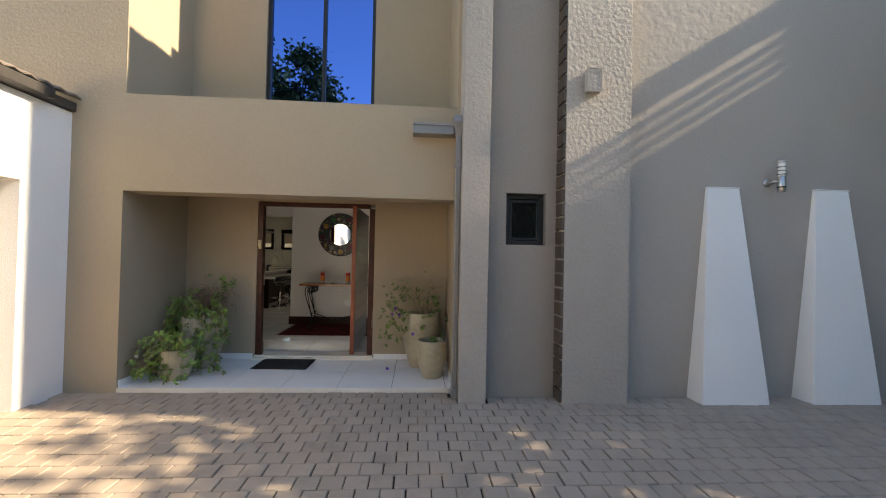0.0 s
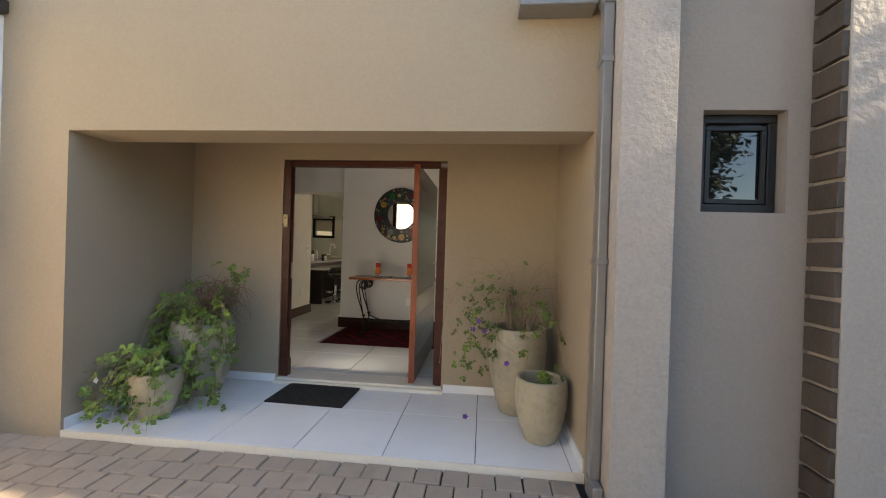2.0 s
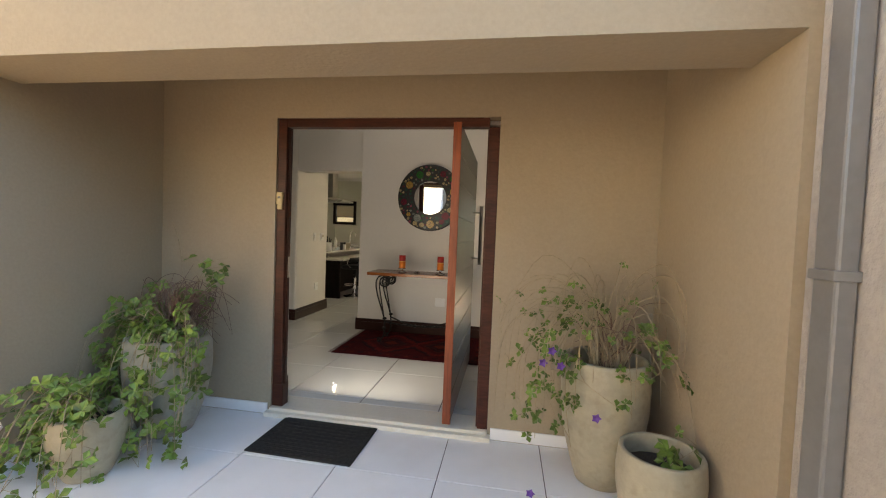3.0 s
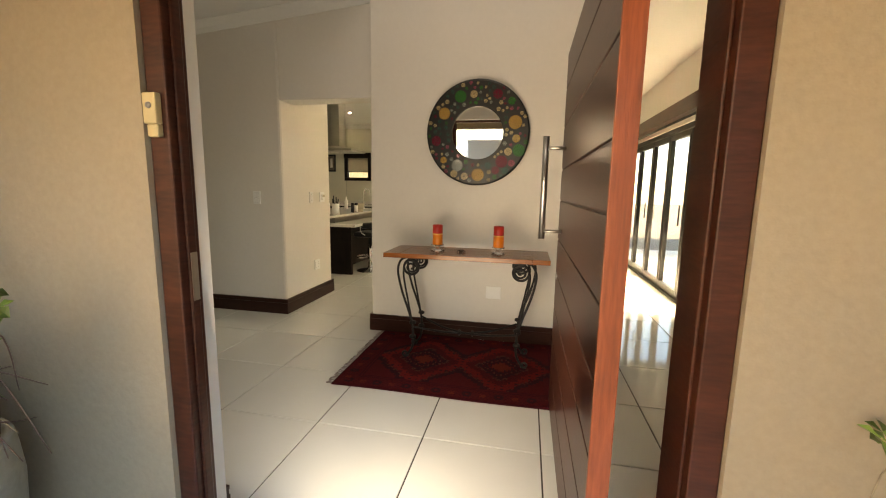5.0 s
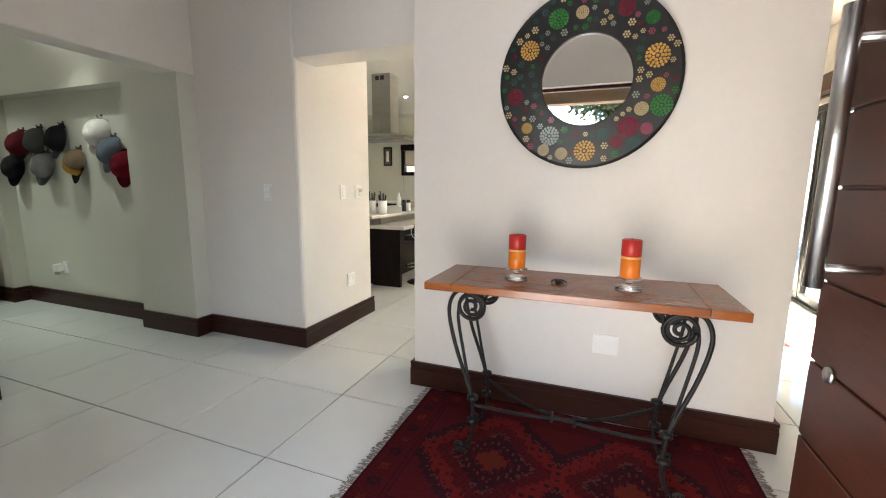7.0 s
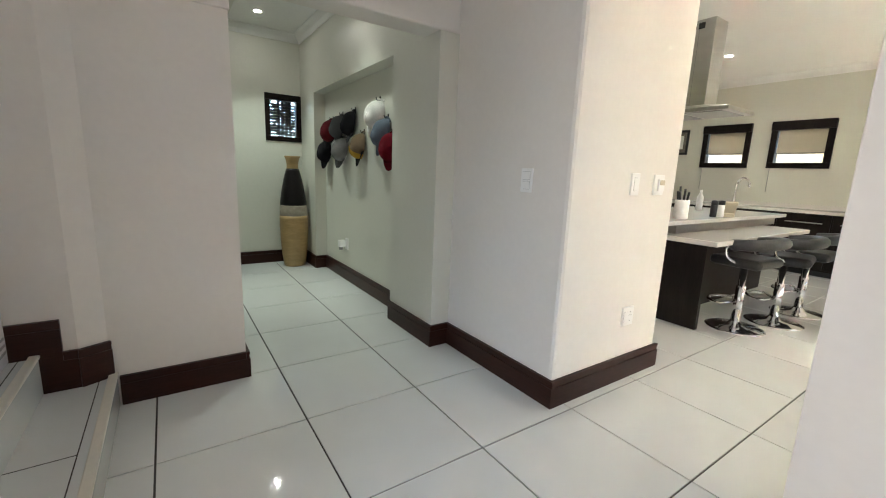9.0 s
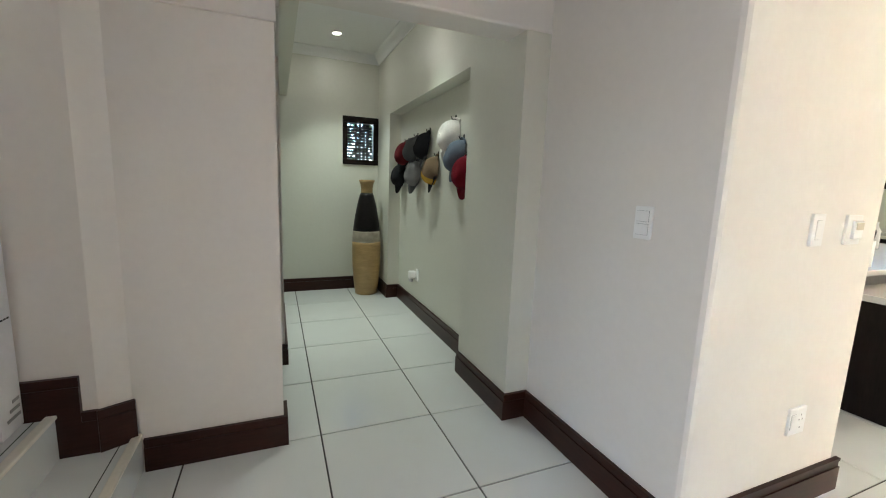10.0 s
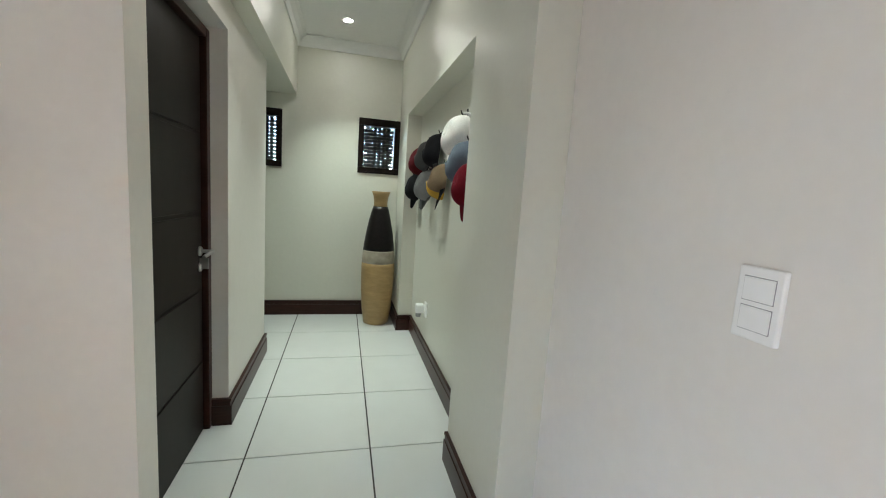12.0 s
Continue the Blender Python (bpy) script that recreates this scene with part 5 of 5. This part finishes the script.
for x in (-0.03, 0.03):
    part("shutter", boxes([(x - 0.018, x + 0.018, -0.013, -0.0095, -0.03, 0.008), (x - 0.006, x + 0.006, -0.013, -0.0095, 0.008, 0.03)], 0.001), PLASTIC, sk2)
s3 = wall_plate("wall_socket", pose(-6.22, 8.0, 0.40), 0.075, 0.12, "white wall socket in the passage niche", "socket")
af = thing("air_freshener", (-6.27, 7.99, 0.40), "small white and grey plug-in air freshener in the socket", "air freshener")
part("body", box(-0.03, 0.03, -0.07, 0.0, -0.04, 0.035, 0.012, 3), PLASTIC, af)
part("refill", lathe([(0.004, -0.07), (0.02, -0.07), (0.022, -0.045), (0.012, -0.038)], 16, (0, -0.045)), GREYPLASTIC, af, "grey refill bottle")

# ---------------------------------------------------------------- passage things
vs = thing("floor_vase", (-7.16, 7.68, 0.0), "tall floor vase with tan body, black shoulder and tan flared neck", "vase")
part("lower_body", lathe([(0.115, 0.0), (0.125, 0.006), (0.145, 0.15), (0.158, 0.32), (0.163, 0.5), (0.1625, 0.58), (0.161, 0.62)], 40), VASE_TAN, vs, "tan banded glaze")
part("pale_band", lathe([(0.1612, 0.62), (0.1585, 0.68), (0.155, 0.73), (0.1535, 0.745)], 40), VASE_PALE, vs, "pale grey-cream glaze band")
part("shoulder", lathe([(0.1537, 0.745), (0.148, 0.80), (0.13, 0.92), (0.105, 1.05), (0.082, 1.14), (0.07, 1.175)], 40), VASE_BLACK, vs, "black glaze")
part("neck", lathe([(0.07, 1.175), (0.066, 1.19), (0.066, 1.23), (0.075, 1.28), (0.092, 1.32), (0.088, 1.321), (0.07, 1.28), (0.06, 1.23)], 40), VASE_TAN, vs, "tan flared neck")

FAB = {k: material(k + "_cap_cloth", c, 0.9, vary=0.2, grain=180, blotch=9, bump=0.0012, bump_scale=300, ior=1.2) for k, c in
       (("white", (0.72, 0.7, 0.66)), ("black", (0.014, 0.014, 0.016)), ("grey", (0.20, 0.20, 0.20)), ("dark_grey", (0.085, 0.088, 0.09)), ("maroon", (0.09, 0.010, 0.014)), ("red", (0.13, 0.006, 0.014)), ("blue_grey", (0.12, 0.145, 0.18)), ("tan", (0.17, 0.12, 0.075)), ("mustard", (0.5, 0.30, 0.05)))}


def cap(at, colour, brim_colour, tilt, spin, label, panel=None):
    """A baseball cap hung on its hook: crown out from the wall, brim down."""
    c = thing("baseball_cap", (0, 0, 0), label, "cap", "caps on the wall hooks")
    c.matrix_basis = pose(*at, 0, tilt, spin) @ Matrix.Diagonal((1.28, 1.0, 1.28, 1.0))
    bm = bmesh.new()
    rings = []
    for i in range(8):
        t = i / 7
        ang = t * math.pi / 2
        r, y = 0.088 * math.cos(ang) ** 0.62 if t < 1 else 0.004, -0.02 - 0.115 * math.sin(ang)
        rings.append([bm.verts.new((r * 0.93 * math.cos(2 * math.pi * k / 28), y + 0.012 * math.sin(2 * math.pi * k / 28), r * 1.08 * math.sin(2 * math.pi * k / 28))) for k in range(28)])
    for a, b in zip(rings, rings[1:]):
        for k in range(28):
            f = bm.faces.new((a[k], a[(k + 1) % 28], b[(k + 1) % 28], b[k]))
            f.smooth = True
            if panel and math.sin(2 * math.pi * (k + 0.5) / 28) < -0.2 and abs(math.cos(2 * math.pi * (k + 0.5) / 28)) < 0.55:
                f.material_index = 1
    bm.faces.new(rings[-1])
    part("crown", bm, [FAB[colour], FAB[panel or colour]], c)
    bb = bmesh.new()
    top, n = [], 12
    for dz in (0.0, 0.004):
        for j in range(3):
            q = j / 2
            top.append([bb.verts.new(((0.078 + 0.004 * q) * (-1 + 2 * i / n), -0.028 - 0.03 * q - dz - 0.02 * (1 - (-1 + 2 * i / n) ** 2), -0.088 * math.sqrt(max(0.0, 1 - 0.62 * (-1 + 2 * i / n) ** 2)) - 0.062 * q * math.sqrt(max(0.03, 1 - (-1 + 2 * i / n) ** 2)))) for i in range(n + 1)])
    for o in (0, 3):
        for j in range(2):
            for i in range(n):
                bb.faces.new((top[o + j][i], top[o + j][i + 1], top[o + j + 1][i + 1], top[o + j + 1][i]))
    for i in range(n):
        bb.faces.new((top[2][i], top[2][i + 1], top[5][i + 1], top[5][i]))
    part("brim", bb, FAB[brim_colour], c)
    part("button", lathe([(0.001, 0.0), (0.008, 0.0), (0.006, 0.004), (0.001, 0.006)], 12), FAB[colour], c).matrix_basis = pose(0, -0.134, 0, 90)
    part("back_strap", tube([(0.06 * math.cos(a * 0.35), -0.012, 0.085 + 0.018 * math.sin(a * 0.35)) for a in range(10)], 0.006, 6), FAB[colour], c)
    hk = thing("wall_hook", (at[0], 8.0, at[2] + 0.135), "small dark metal wall hook", "hook", "wall hooks in the niche")
    part("plate", box(-0.01, 0.01, -0.006, 0.0, -0.025, 0.025, 0.002), IRON, hk)
    part("prong", tube(curve_pts([(0, -0.004, -0.01), (0, -0.03, -0.012), (0, -0.042, 0.012)], 10), 0.004, 8), IRON, hk)


for x, z, c1, c2, tilt, spin, pn, lb in (
        (-6.62, 1.60, "maroon", "black", 8, 10, None, "dark maroon baseball cap hanging on a hook"),
        (-6.32, 1.62, "dark_grey", "dark_grey", -6, -6, None, "dark grey baseball cap hanging on a hook"),
        (-5.98, 1.63, "black", "dark_grey", 10, -12, None, "black baseball cap with grey brim on a hook"),
        (-5.42, 1.66, "white", "white", 4, 8, None, "white baseball cap hanging on a hook"),
        (-6.76, 1.38, "black", "black", -5, 6, None, "black baseball cap hanging low on a hook"),
        (-6.26, 1.39, "grey", "dark_grey", 6, 4, None, "mid-grey baseball cap hanging on a hook"),
        (-5.76, 1.41, "tan", "black", -14, -8, "mustard", "tan and black baseball cap with a mustard panel"),
        (-5.26, 1.50, "blue_grey", "blue_grey", 16, -10, None, "blue-grey baseball cap hanging on a hook"),
        (-5.12, 1.38, "red", "red", -12, 6, None, "bright red baseball cap hanging on a hook")):
    cap((x, 7.995, z), c1, c2, tilt, spin, lb, pn)

# white flat-pack carton standing on the landing
cb = thing("carton", (-4.325, 5.60, 0.332), "tall white printed cardboard carton standing on the landing", "carton")
part("box", box(-0.07, 0.065, -0.22, 0.21, 0.0, 1.9, 0.006), material("white_card", (0.72, 0.72, 0.74), 0.6, vary=0.03, grain=40), cb)
for z in (0.42, 0.80, 1.25):
    for k in range(6):
        part("print_bar", box(-0.05 + k * 0.018, -0.038 + k * 0.018, 0.2105, 0.212, z, z + 0.006), RUBBER, cb)
for k, z in enumerate((0.05, 0.08, 0.11)):
    part("print_bar", box(-0.05, 0.03 - 0.02 * k, 0.2105, 0.212, z, z + 0.012), GREYPLASTIC, cb)
part("hand_hole", box(0.0655, 0.0675, 0.02, 0.1, 0.42, 0.45), RUBBER, cb)
fm = thing("floor_mat", (-4.0, 5.2, 0.331), "dark grey mat lying on the landing", "mat")
part("mat", box(-0.2, 0.6, -0.4, 0.4, 0.0, 0.01, 0.003), RUBBER, fm)

# ---------------------------------------------------------------- kitchen things
il = thing("kitchen_island", (0, 0, 0), "dark timber kitchen island with white stone tops on two levels", "island")
part("end_panel", box(-3.88, -3.50, 9.93, 9.98, 0.0, 0.72, 0.004), PASSAGE_WOOD, il)
part("carcass", box(-4.6, -3.82, 9.98, 12.2, 0.0, 0.72), PASSAGE_WOOD, il)
part("bar_top", box(-4.6, -3.38, 9.80, 11.9, 0.72, 0.76, 0.006), STONE_TOP, il, "white stone breakfast bar")
part("upstand", box(-4.6, -3.78, 9.98, 12.2, 0.76, 0.85), material("grey_upstand", (0.3, 0.28, 0.26), 0.5), il, "grey upstand")
part("work_top", box(-4.7, -3.68, 9.60, 12.2, 0.85, 0.885, 0.006), STONE_TOP, il, "white stone worktop")
hd = thing("cooker_hood", (-4.36, 11.2, 1.90), "brushed steel island cooker hood hanging from the ceiling", "cooker hood")
bm = bmesh.new()
v = [bm.verts.new(c) for c in ((-0.45, -0.3, 0), (0.45, -0.3, 0), (0.45, 0.3, 0), (-0.45, 0.3, 0), (-0.45, -0.3, 0.035), (0.45, -0.3, 0.035), (0.45, 0.3, 0.035), (-0.45, 0.3, 0.035), (-0.15, -0.13, 0.09), (0.15, -0.13, 0.09), (0.15, 0.13, 0.09), (-0.15, 0.13, 0.09))]
for o in (0, 4):
    for i in range(4):
        j = (i + 1) % 4
        bm.faces.new((v[o + i], v[o + j], v[o + 4 + j], v[o + 4 + i]))
bm.faces.new(v[:4][::-1])
bm.faces.new(v[8:])
part("canopy", bm, STEEL, hd)
part("flue", box(-0.15, 0.15, -0.13, 0.13, 0.088, 0.93, 0.003), STEEL, hd)
part("flue_seam", box(-0.002, 0.002, -0.1315, -0.1295, 0.09, 0.928), GREYPLASTIC, hd)
for x in (-0.09, -0.01):
    part("vent_slot", box(x, x + 0.06, -0.133, -0.1295, 0.84, 0.9), BLACK_METAL, hd)
for x in (-0.38, 0.02):
    part("filter", box(x, x + 0.36, -0.25, 0.25, -0.006, 0.0), GREYPLASTIC, hd)


def bar_stool(at, turn):
    st = thing("bar_stool", at, "black padded bar stool on a chrome pedestal", "bar stool", "stools at the island", turn)
    part("base_plate", lathe([(0.21, 0.0), (0.215, 0.006), (0.19, 0.014), (0.06, 0.03), (0.04, 0.06)], 36), CHROME, st, "round chrome base")
    part("column", lathe([(0.035, 0.05), (0.035, 0.36), (0.026, 0.365), (0.026, 0.54)], 20), CHROME, st)
    part("footrest", tube([(0.02, -0.02, 0.22)] + [(0.16 * math.cos(a * 0.35 - 1.57), -0.09 + 0.13 * math.sin(a * 0.35 - 1.57), 0.22) for a in range(-4, 6)] + [(-0.02, -0.02, 0.22)], 0.011, 8), CHROME, st, "chrome foot ring")
    part("seat", box(-0.2, 0.2, -0.19, 0.19, 0.54, 0.62, 0.035, 3), BLACK_LEATHER, st)
    part("backrest", tube(curve_pts([(-0.21, -0.02, 0.72), (-0.2, 0.15, 0.74), (0, 0.22, 0.75), (0.2, 0.15, 0.74), (0.21, -0.02, 0.72)], 20), 0.045, 10), BLACK_LEATHER, st)
    for x in (-0.2, 0.2):
        part("arm_tube", tube(curve_pts([(x, 0.02, 0.58), (x * 1.1, -0.04, 0.62), (x * 1.1, -0.04, 0.70), (x, 0.1, 0.70)], 14), 0.01, 8), CHROME, st)


bar_stool((-3.36, 10.32, 0.0), -95)
bar_stool((-3.24, 10.80, 0.0), -80)
bar_stool((-3.22, 11.35, 0.0), -90)

kc = thing("kitchen_counter", (0, 0, 0), "dark timber kitchen base units along the window wall", "cabinet")
part("carcass", box(-6.5, -2.4, 13.62, 14.2, 0.08, 0.84), PASSAGE_WOOD, kc)
for i in range(7):
    dn = part("door", box(-6.48 + i * 0.58, -5.92 + i * 0.58, 13.60, 13.62, 0.10, 0.83, 0.003), PASSAGE_WOOD, kc)
    part("handle", tube([(-6.4 + i * 0.58, 13.585, 0.72), (-6.0 + i * 0.58, 13.585, 0.72)], 0.007, 8), STEEL, dn, "steel bar handle")
part("plinth", box(-6.5, -2.4, 13.68, 14.2, 0.0, 0.08), BLACK_METAL, kc)
ct = thing("kitchen_worktop", (0, 0, 0), "white stone worktop over the dark base units", "worktop")
part("slab", box(-6.5, -2.4, 13.57, 14.2, 0.841, 0.88, 0.004), STONE_TOP, ct)
part("splash_upstand", box(-6.5, -2.4, 14.18, 14.2, 0.88, 0.94), STONE_TOP, ct)
kt = thing("kitchen_tap", (-4.05, 11.75, 0.885), "chrome swan-neck kitchen tap on the island", "tap")
part("spout", tube(curve_pts([(0, 0, 0), (0, 0, 0.30), (0.03, 0, 0.37), (0.08, 0, 0.38), (0.12, 0, 0.33), (0.12, 0, 0.28)], 20), 0.012, 10), CHROME, kt)
part("lever", tube([(0, 0, 0.06), (0.08, 0, 0.09)], 0.008, 8), CHROME, kt)
for i, (x, y) in enumerate(((-3.93, 10.02), (-3.80, 10.06))):
    kb = thing("utensil_pot", (x, y, 0.885), "white ceramic pot full of black-handled utensils", "utensil pot", "utensil pots")
    part("pot", lathe([(0.05, 0.0), (0.055, 0.003), (0.055, 0.16), (0.05, 0.16), (0.05, 0.02)], 28), PLASTIC, kb)
    random.seed(30 + i)
    for k in range(7):
        a = k * 0.9
        part("utensil", tube([(0.02 * math.cos(a), 0.02 * math.sin(a), 0.04), (0.045 * math.cos(a), 0.045 * math.sin(a), rnd(0.22, 0.30))], 0.009, 8), BLACK_METAL, kb, "black handle")
for x, y, m in ((-3.78, 10.62, BLACK_METAL), (-3.76, 10.72, PLASTIC)):
    gr = thing("pepper_grinder", (x, y, 0.885), "small kitchen grinder with a black cap", "grinder", "grinders on the island")
    part("body", lathe([(0.026, 0.0), (0.028, 0.003), (0.028, 0.11), (0.02, 0.112)], 20), m, gr)
    part("cap", lathe([(0.027, 0.112), (0.028, 0.114), (0.028, 0.15), (0.01, 0.155)], 20), BLACK_METAL, gr)
bk = thing("cookbook_stand", (-3.80, 10.85, 0.885), "leaning wooden book stand on the island", "book stand", turn=30)
part("board", box(-0.1, 0.1, -0.01, 0.01, 0.0, 0.16, 0.003), BLIND, bk).matrix_basis = pose(0, 0, 0.03, 45)
part("foot", box(-0.09, 0.09, -0.09, 0.09, 0.0, 0.035, 0.003), BLIND, bk)
so = thing("soap_bottle", (-4.3, 11.5, 0.885), "pale plastic soap bottle on the island", "bottle")
part("body", lathe([(0.03, 0.0), (0.034, 0.004), (0.034, 0.15), (0.014, 0.19), (0.012, 0.23)], 20), PLASTIC, so)
pc = thing("wall_picture", (-5.93, 14.2, 1.68), "small dark framed picture on the kitchen wall", "picture")
part("frame", box(-0.11, 0.11, -0.025, 0.0, 0, 0.43, 0.004), BLACK_METAL, pc)
part("print", box(-0.075, 0.075, -0.0275, -0.0255, 0.04, 0.39), material("dull_print", (0.14, 0.12, 0.1), 0.5, vary=0.7, grain=30, blotch=14), pc, "dull brown and grey print")
part("print_stripe", box(-0.03, 0.03, -0.029, -0.0275, 0.1, 0.33), PLASTIC, pc)
rg2 = thing("rug", (0, 0, 0), "dark red rug on the living room floor", "rug")
part("woven_field", box(-1.6, 0.17, 9.4, 11.6, 0.0, 0.012, 0.003), W[1], rg2)

# cove cornices
def cornice(name, runs):
    bm = bmesh.new()
    for (xa, ya, za), (xb, yb, zb), (ox, oy) in runs:
        pr = [(0.0, -0.09), (0.012, -0.09), (0.03, -0.05), (0.06, -0.02), (0.085, -0.008), (0.085, 0.01), (0.0, 0.01)]
        A = [bm.verts.new((xa + ox * u, ya + oy * u, za + w)) for u, w in pr]
        B = [bm.verts.new((xb + ox * u, yb + oy * u, zb + w)) for u, w in pr]
        for i in range(len(pr)):
            j = (i + 1) % len(pr)
            bm.faces.new((A[i], A[j], B[j], B[i]))
        bm.faces.new(A)
        bm.faces.new(B[::-1])
    return setting(name, bm, CEIL, "white cove cornice where wall meets ceiling", "cornice")


cornice("cornice_hall", [((HALL_X, 4.6, 2.80), (HALL_X, 8.01, 2.80), (1, 0)), ((HALL_X, 8.01, 2.80), (-2.33, 8.01, zz(-2.33)), (0, -1))])
cornice("cornice_passage", [((-7.44, 6.85, 2.74), (-7.44, 7.87, 2.74), (1, 0)), ((-7.44, 7.87, 2.74), (-4.5, 7.87, 2.74), (0, -1)), ((-7.44, 6.85, 2.74), (-4.5, 6.85, 2.74), (0, 1))])
cornice("cornice_kitchen", [((-6.5, KY, 2.83), (0.75, KY, 2.83), (0, -1))])

# ---------------------------------------------------------------- tiles and pavers, one by one
floor = setting("floor", box(-7.44, 0.75, 5.60, 14.2, -0.011, -0.006), GROUT, "large glossy white floor tiles with thin dark joints", "floor")
tile_mesh = mesh_of("floor_tile", box(-0.2962, 0.2962, -0.2962, 0.2962, -0.008, 0.0, 0.0012, 1), TILE)
X0, Y0 = -2.67, 6.90
for i in range(-8, 6):
    for j in range(-2, 13):
        x, y = X0 + 0.3 + 0.6 * i, Y0 + 0.3 + 0.6 * j
        if x > 1.0 or x < -7.7 or (x < -4.5 and not 6.0 < y < 8.2 and y < 9.0) or y < 5.8 and x < -3.2:
            continue
        t = new("floor_tile", tile_mesh)
        t.location = (x, y, 0.0)
        t.parent = floor
cut_mesh = mesh_of("cut_tile", box(-0.2965, 0.2965, 0.0, 0.094, -0.008, 0.0, 0.0012, 1), TILE)
for i in range(-1, 6):
    t = new("floor_tile", cut_mesh)
    t.location = (X0 + 0.3 + 0.6 * i, 5.603, 0.0)
    t.parent = floor
porch = bpy.data.objects["porch_base"]
for k, (y0, y1) in enumerate(((4.21, 4.865), (4.87, 5.376))):
    for i in range(7):
        xa = max(-2.962, -3.08 + 0.582 * i)
        xb = min(0.47, -3.08 + 0.582 * (i + 1) - 0.005)
        if xb - xa < 0.03:
            continue
        t = new("porch_tile", mesh_of("porch_tile", box(xa, xb, y0, y1, PORCH - 0.01, PORCH, 0.0015, 1), TILE_EXT))
        t.parent = porch
setting("porch_edge", box(-2.967, 0.475, 4.188, 4.206, -0.13, PORCH + 0.002, 0.003), CREAM_EDGE, "pale tile edge strip at the porch front", "trim")

random.seed(99)
PW, PH = 0.158, 0.162
pv_mesh = [mesh_of("paver", box(-PW / 2 + 0.0042 + random.uniform(-0.001, 0.001), PW / 2 - 0.0042, -PH / 2 + 0.0045, PH / 2 - 0.004, -0.04, 0.0, 0.005, 1), PAVER) for _ in range(4)]
drive = setting("pavement", box(-5.5, 8.0, -3.0, 4.188, -0.129, PAVE - 0.018), JOINT, "brown brick-shaped concrete pavers laid in running bond", "pavement")
verts, faces = [], []
c = 0.005
count = 0
for r in range(45):
    y = 4.185 - PH * (r + 0.5)
    for k in range(86):
        x = -5.5 + PW * (k + (0.5 if r % 2 else 0.0)) + random.uniform(-0.003, 0.003)
        if x > 0.5 and y > 4.06 or 0.5 < x < 0.8 and y > 3.93 or 1.54 < x < 2.26 and y > 3.93 or x < -3.48 and y > 3.66:
            continue
        dz, tx, ty = random.uniform(-0.003, 0.002), random.uniform(-0.8, 0.8), random.uniform(-0.8, 0.8)
        if -2.3 < x < 0.8 and y > 2.3 and count < 290:
            p = new("paver", pv_mesh[random.randrange(4)])
            p.parent = drive
            p.matrix_basis = pose(x, y, PAVE + dz, tx, ty, random.uniform(-0.8, 0.8))
            count += 1
            continue
        n = len(verts)
        m = pose(x, y, PAVE + dz, tx, ty, random.uniform(-0.8, 0.8))
        a, b = PW / 2 - 0.0042, PH / 2 - 0.0042
        for hx, hy, z in ((a, b, -0.03), (a, b, -c), (a - c, b - c, 0.0)):
            verts += [tuple(m @ Vector((sx * hx, sy * hy, z))) for sx, sy in ((-1, -1), (1, -1), (1, 1), (-1, 1))]
        for o in (0, 4):
            faces += [(n + o + i, n + o + (i + 1) % 4, n + o + 4 + (i + 1) % 4, n + o + 4 + i) for i in range(4)]
        faces.append((n + 8, n + 9, n + 10, n + 11))
me = bpy.data.meshes.new("paver_field")
me.from_pydata(verts, [], faces)
me.materials.append(PAVER_ISL)
pf = new("paver_field", me)
pf.parent = drive
tagged(pf, kind="stuff")
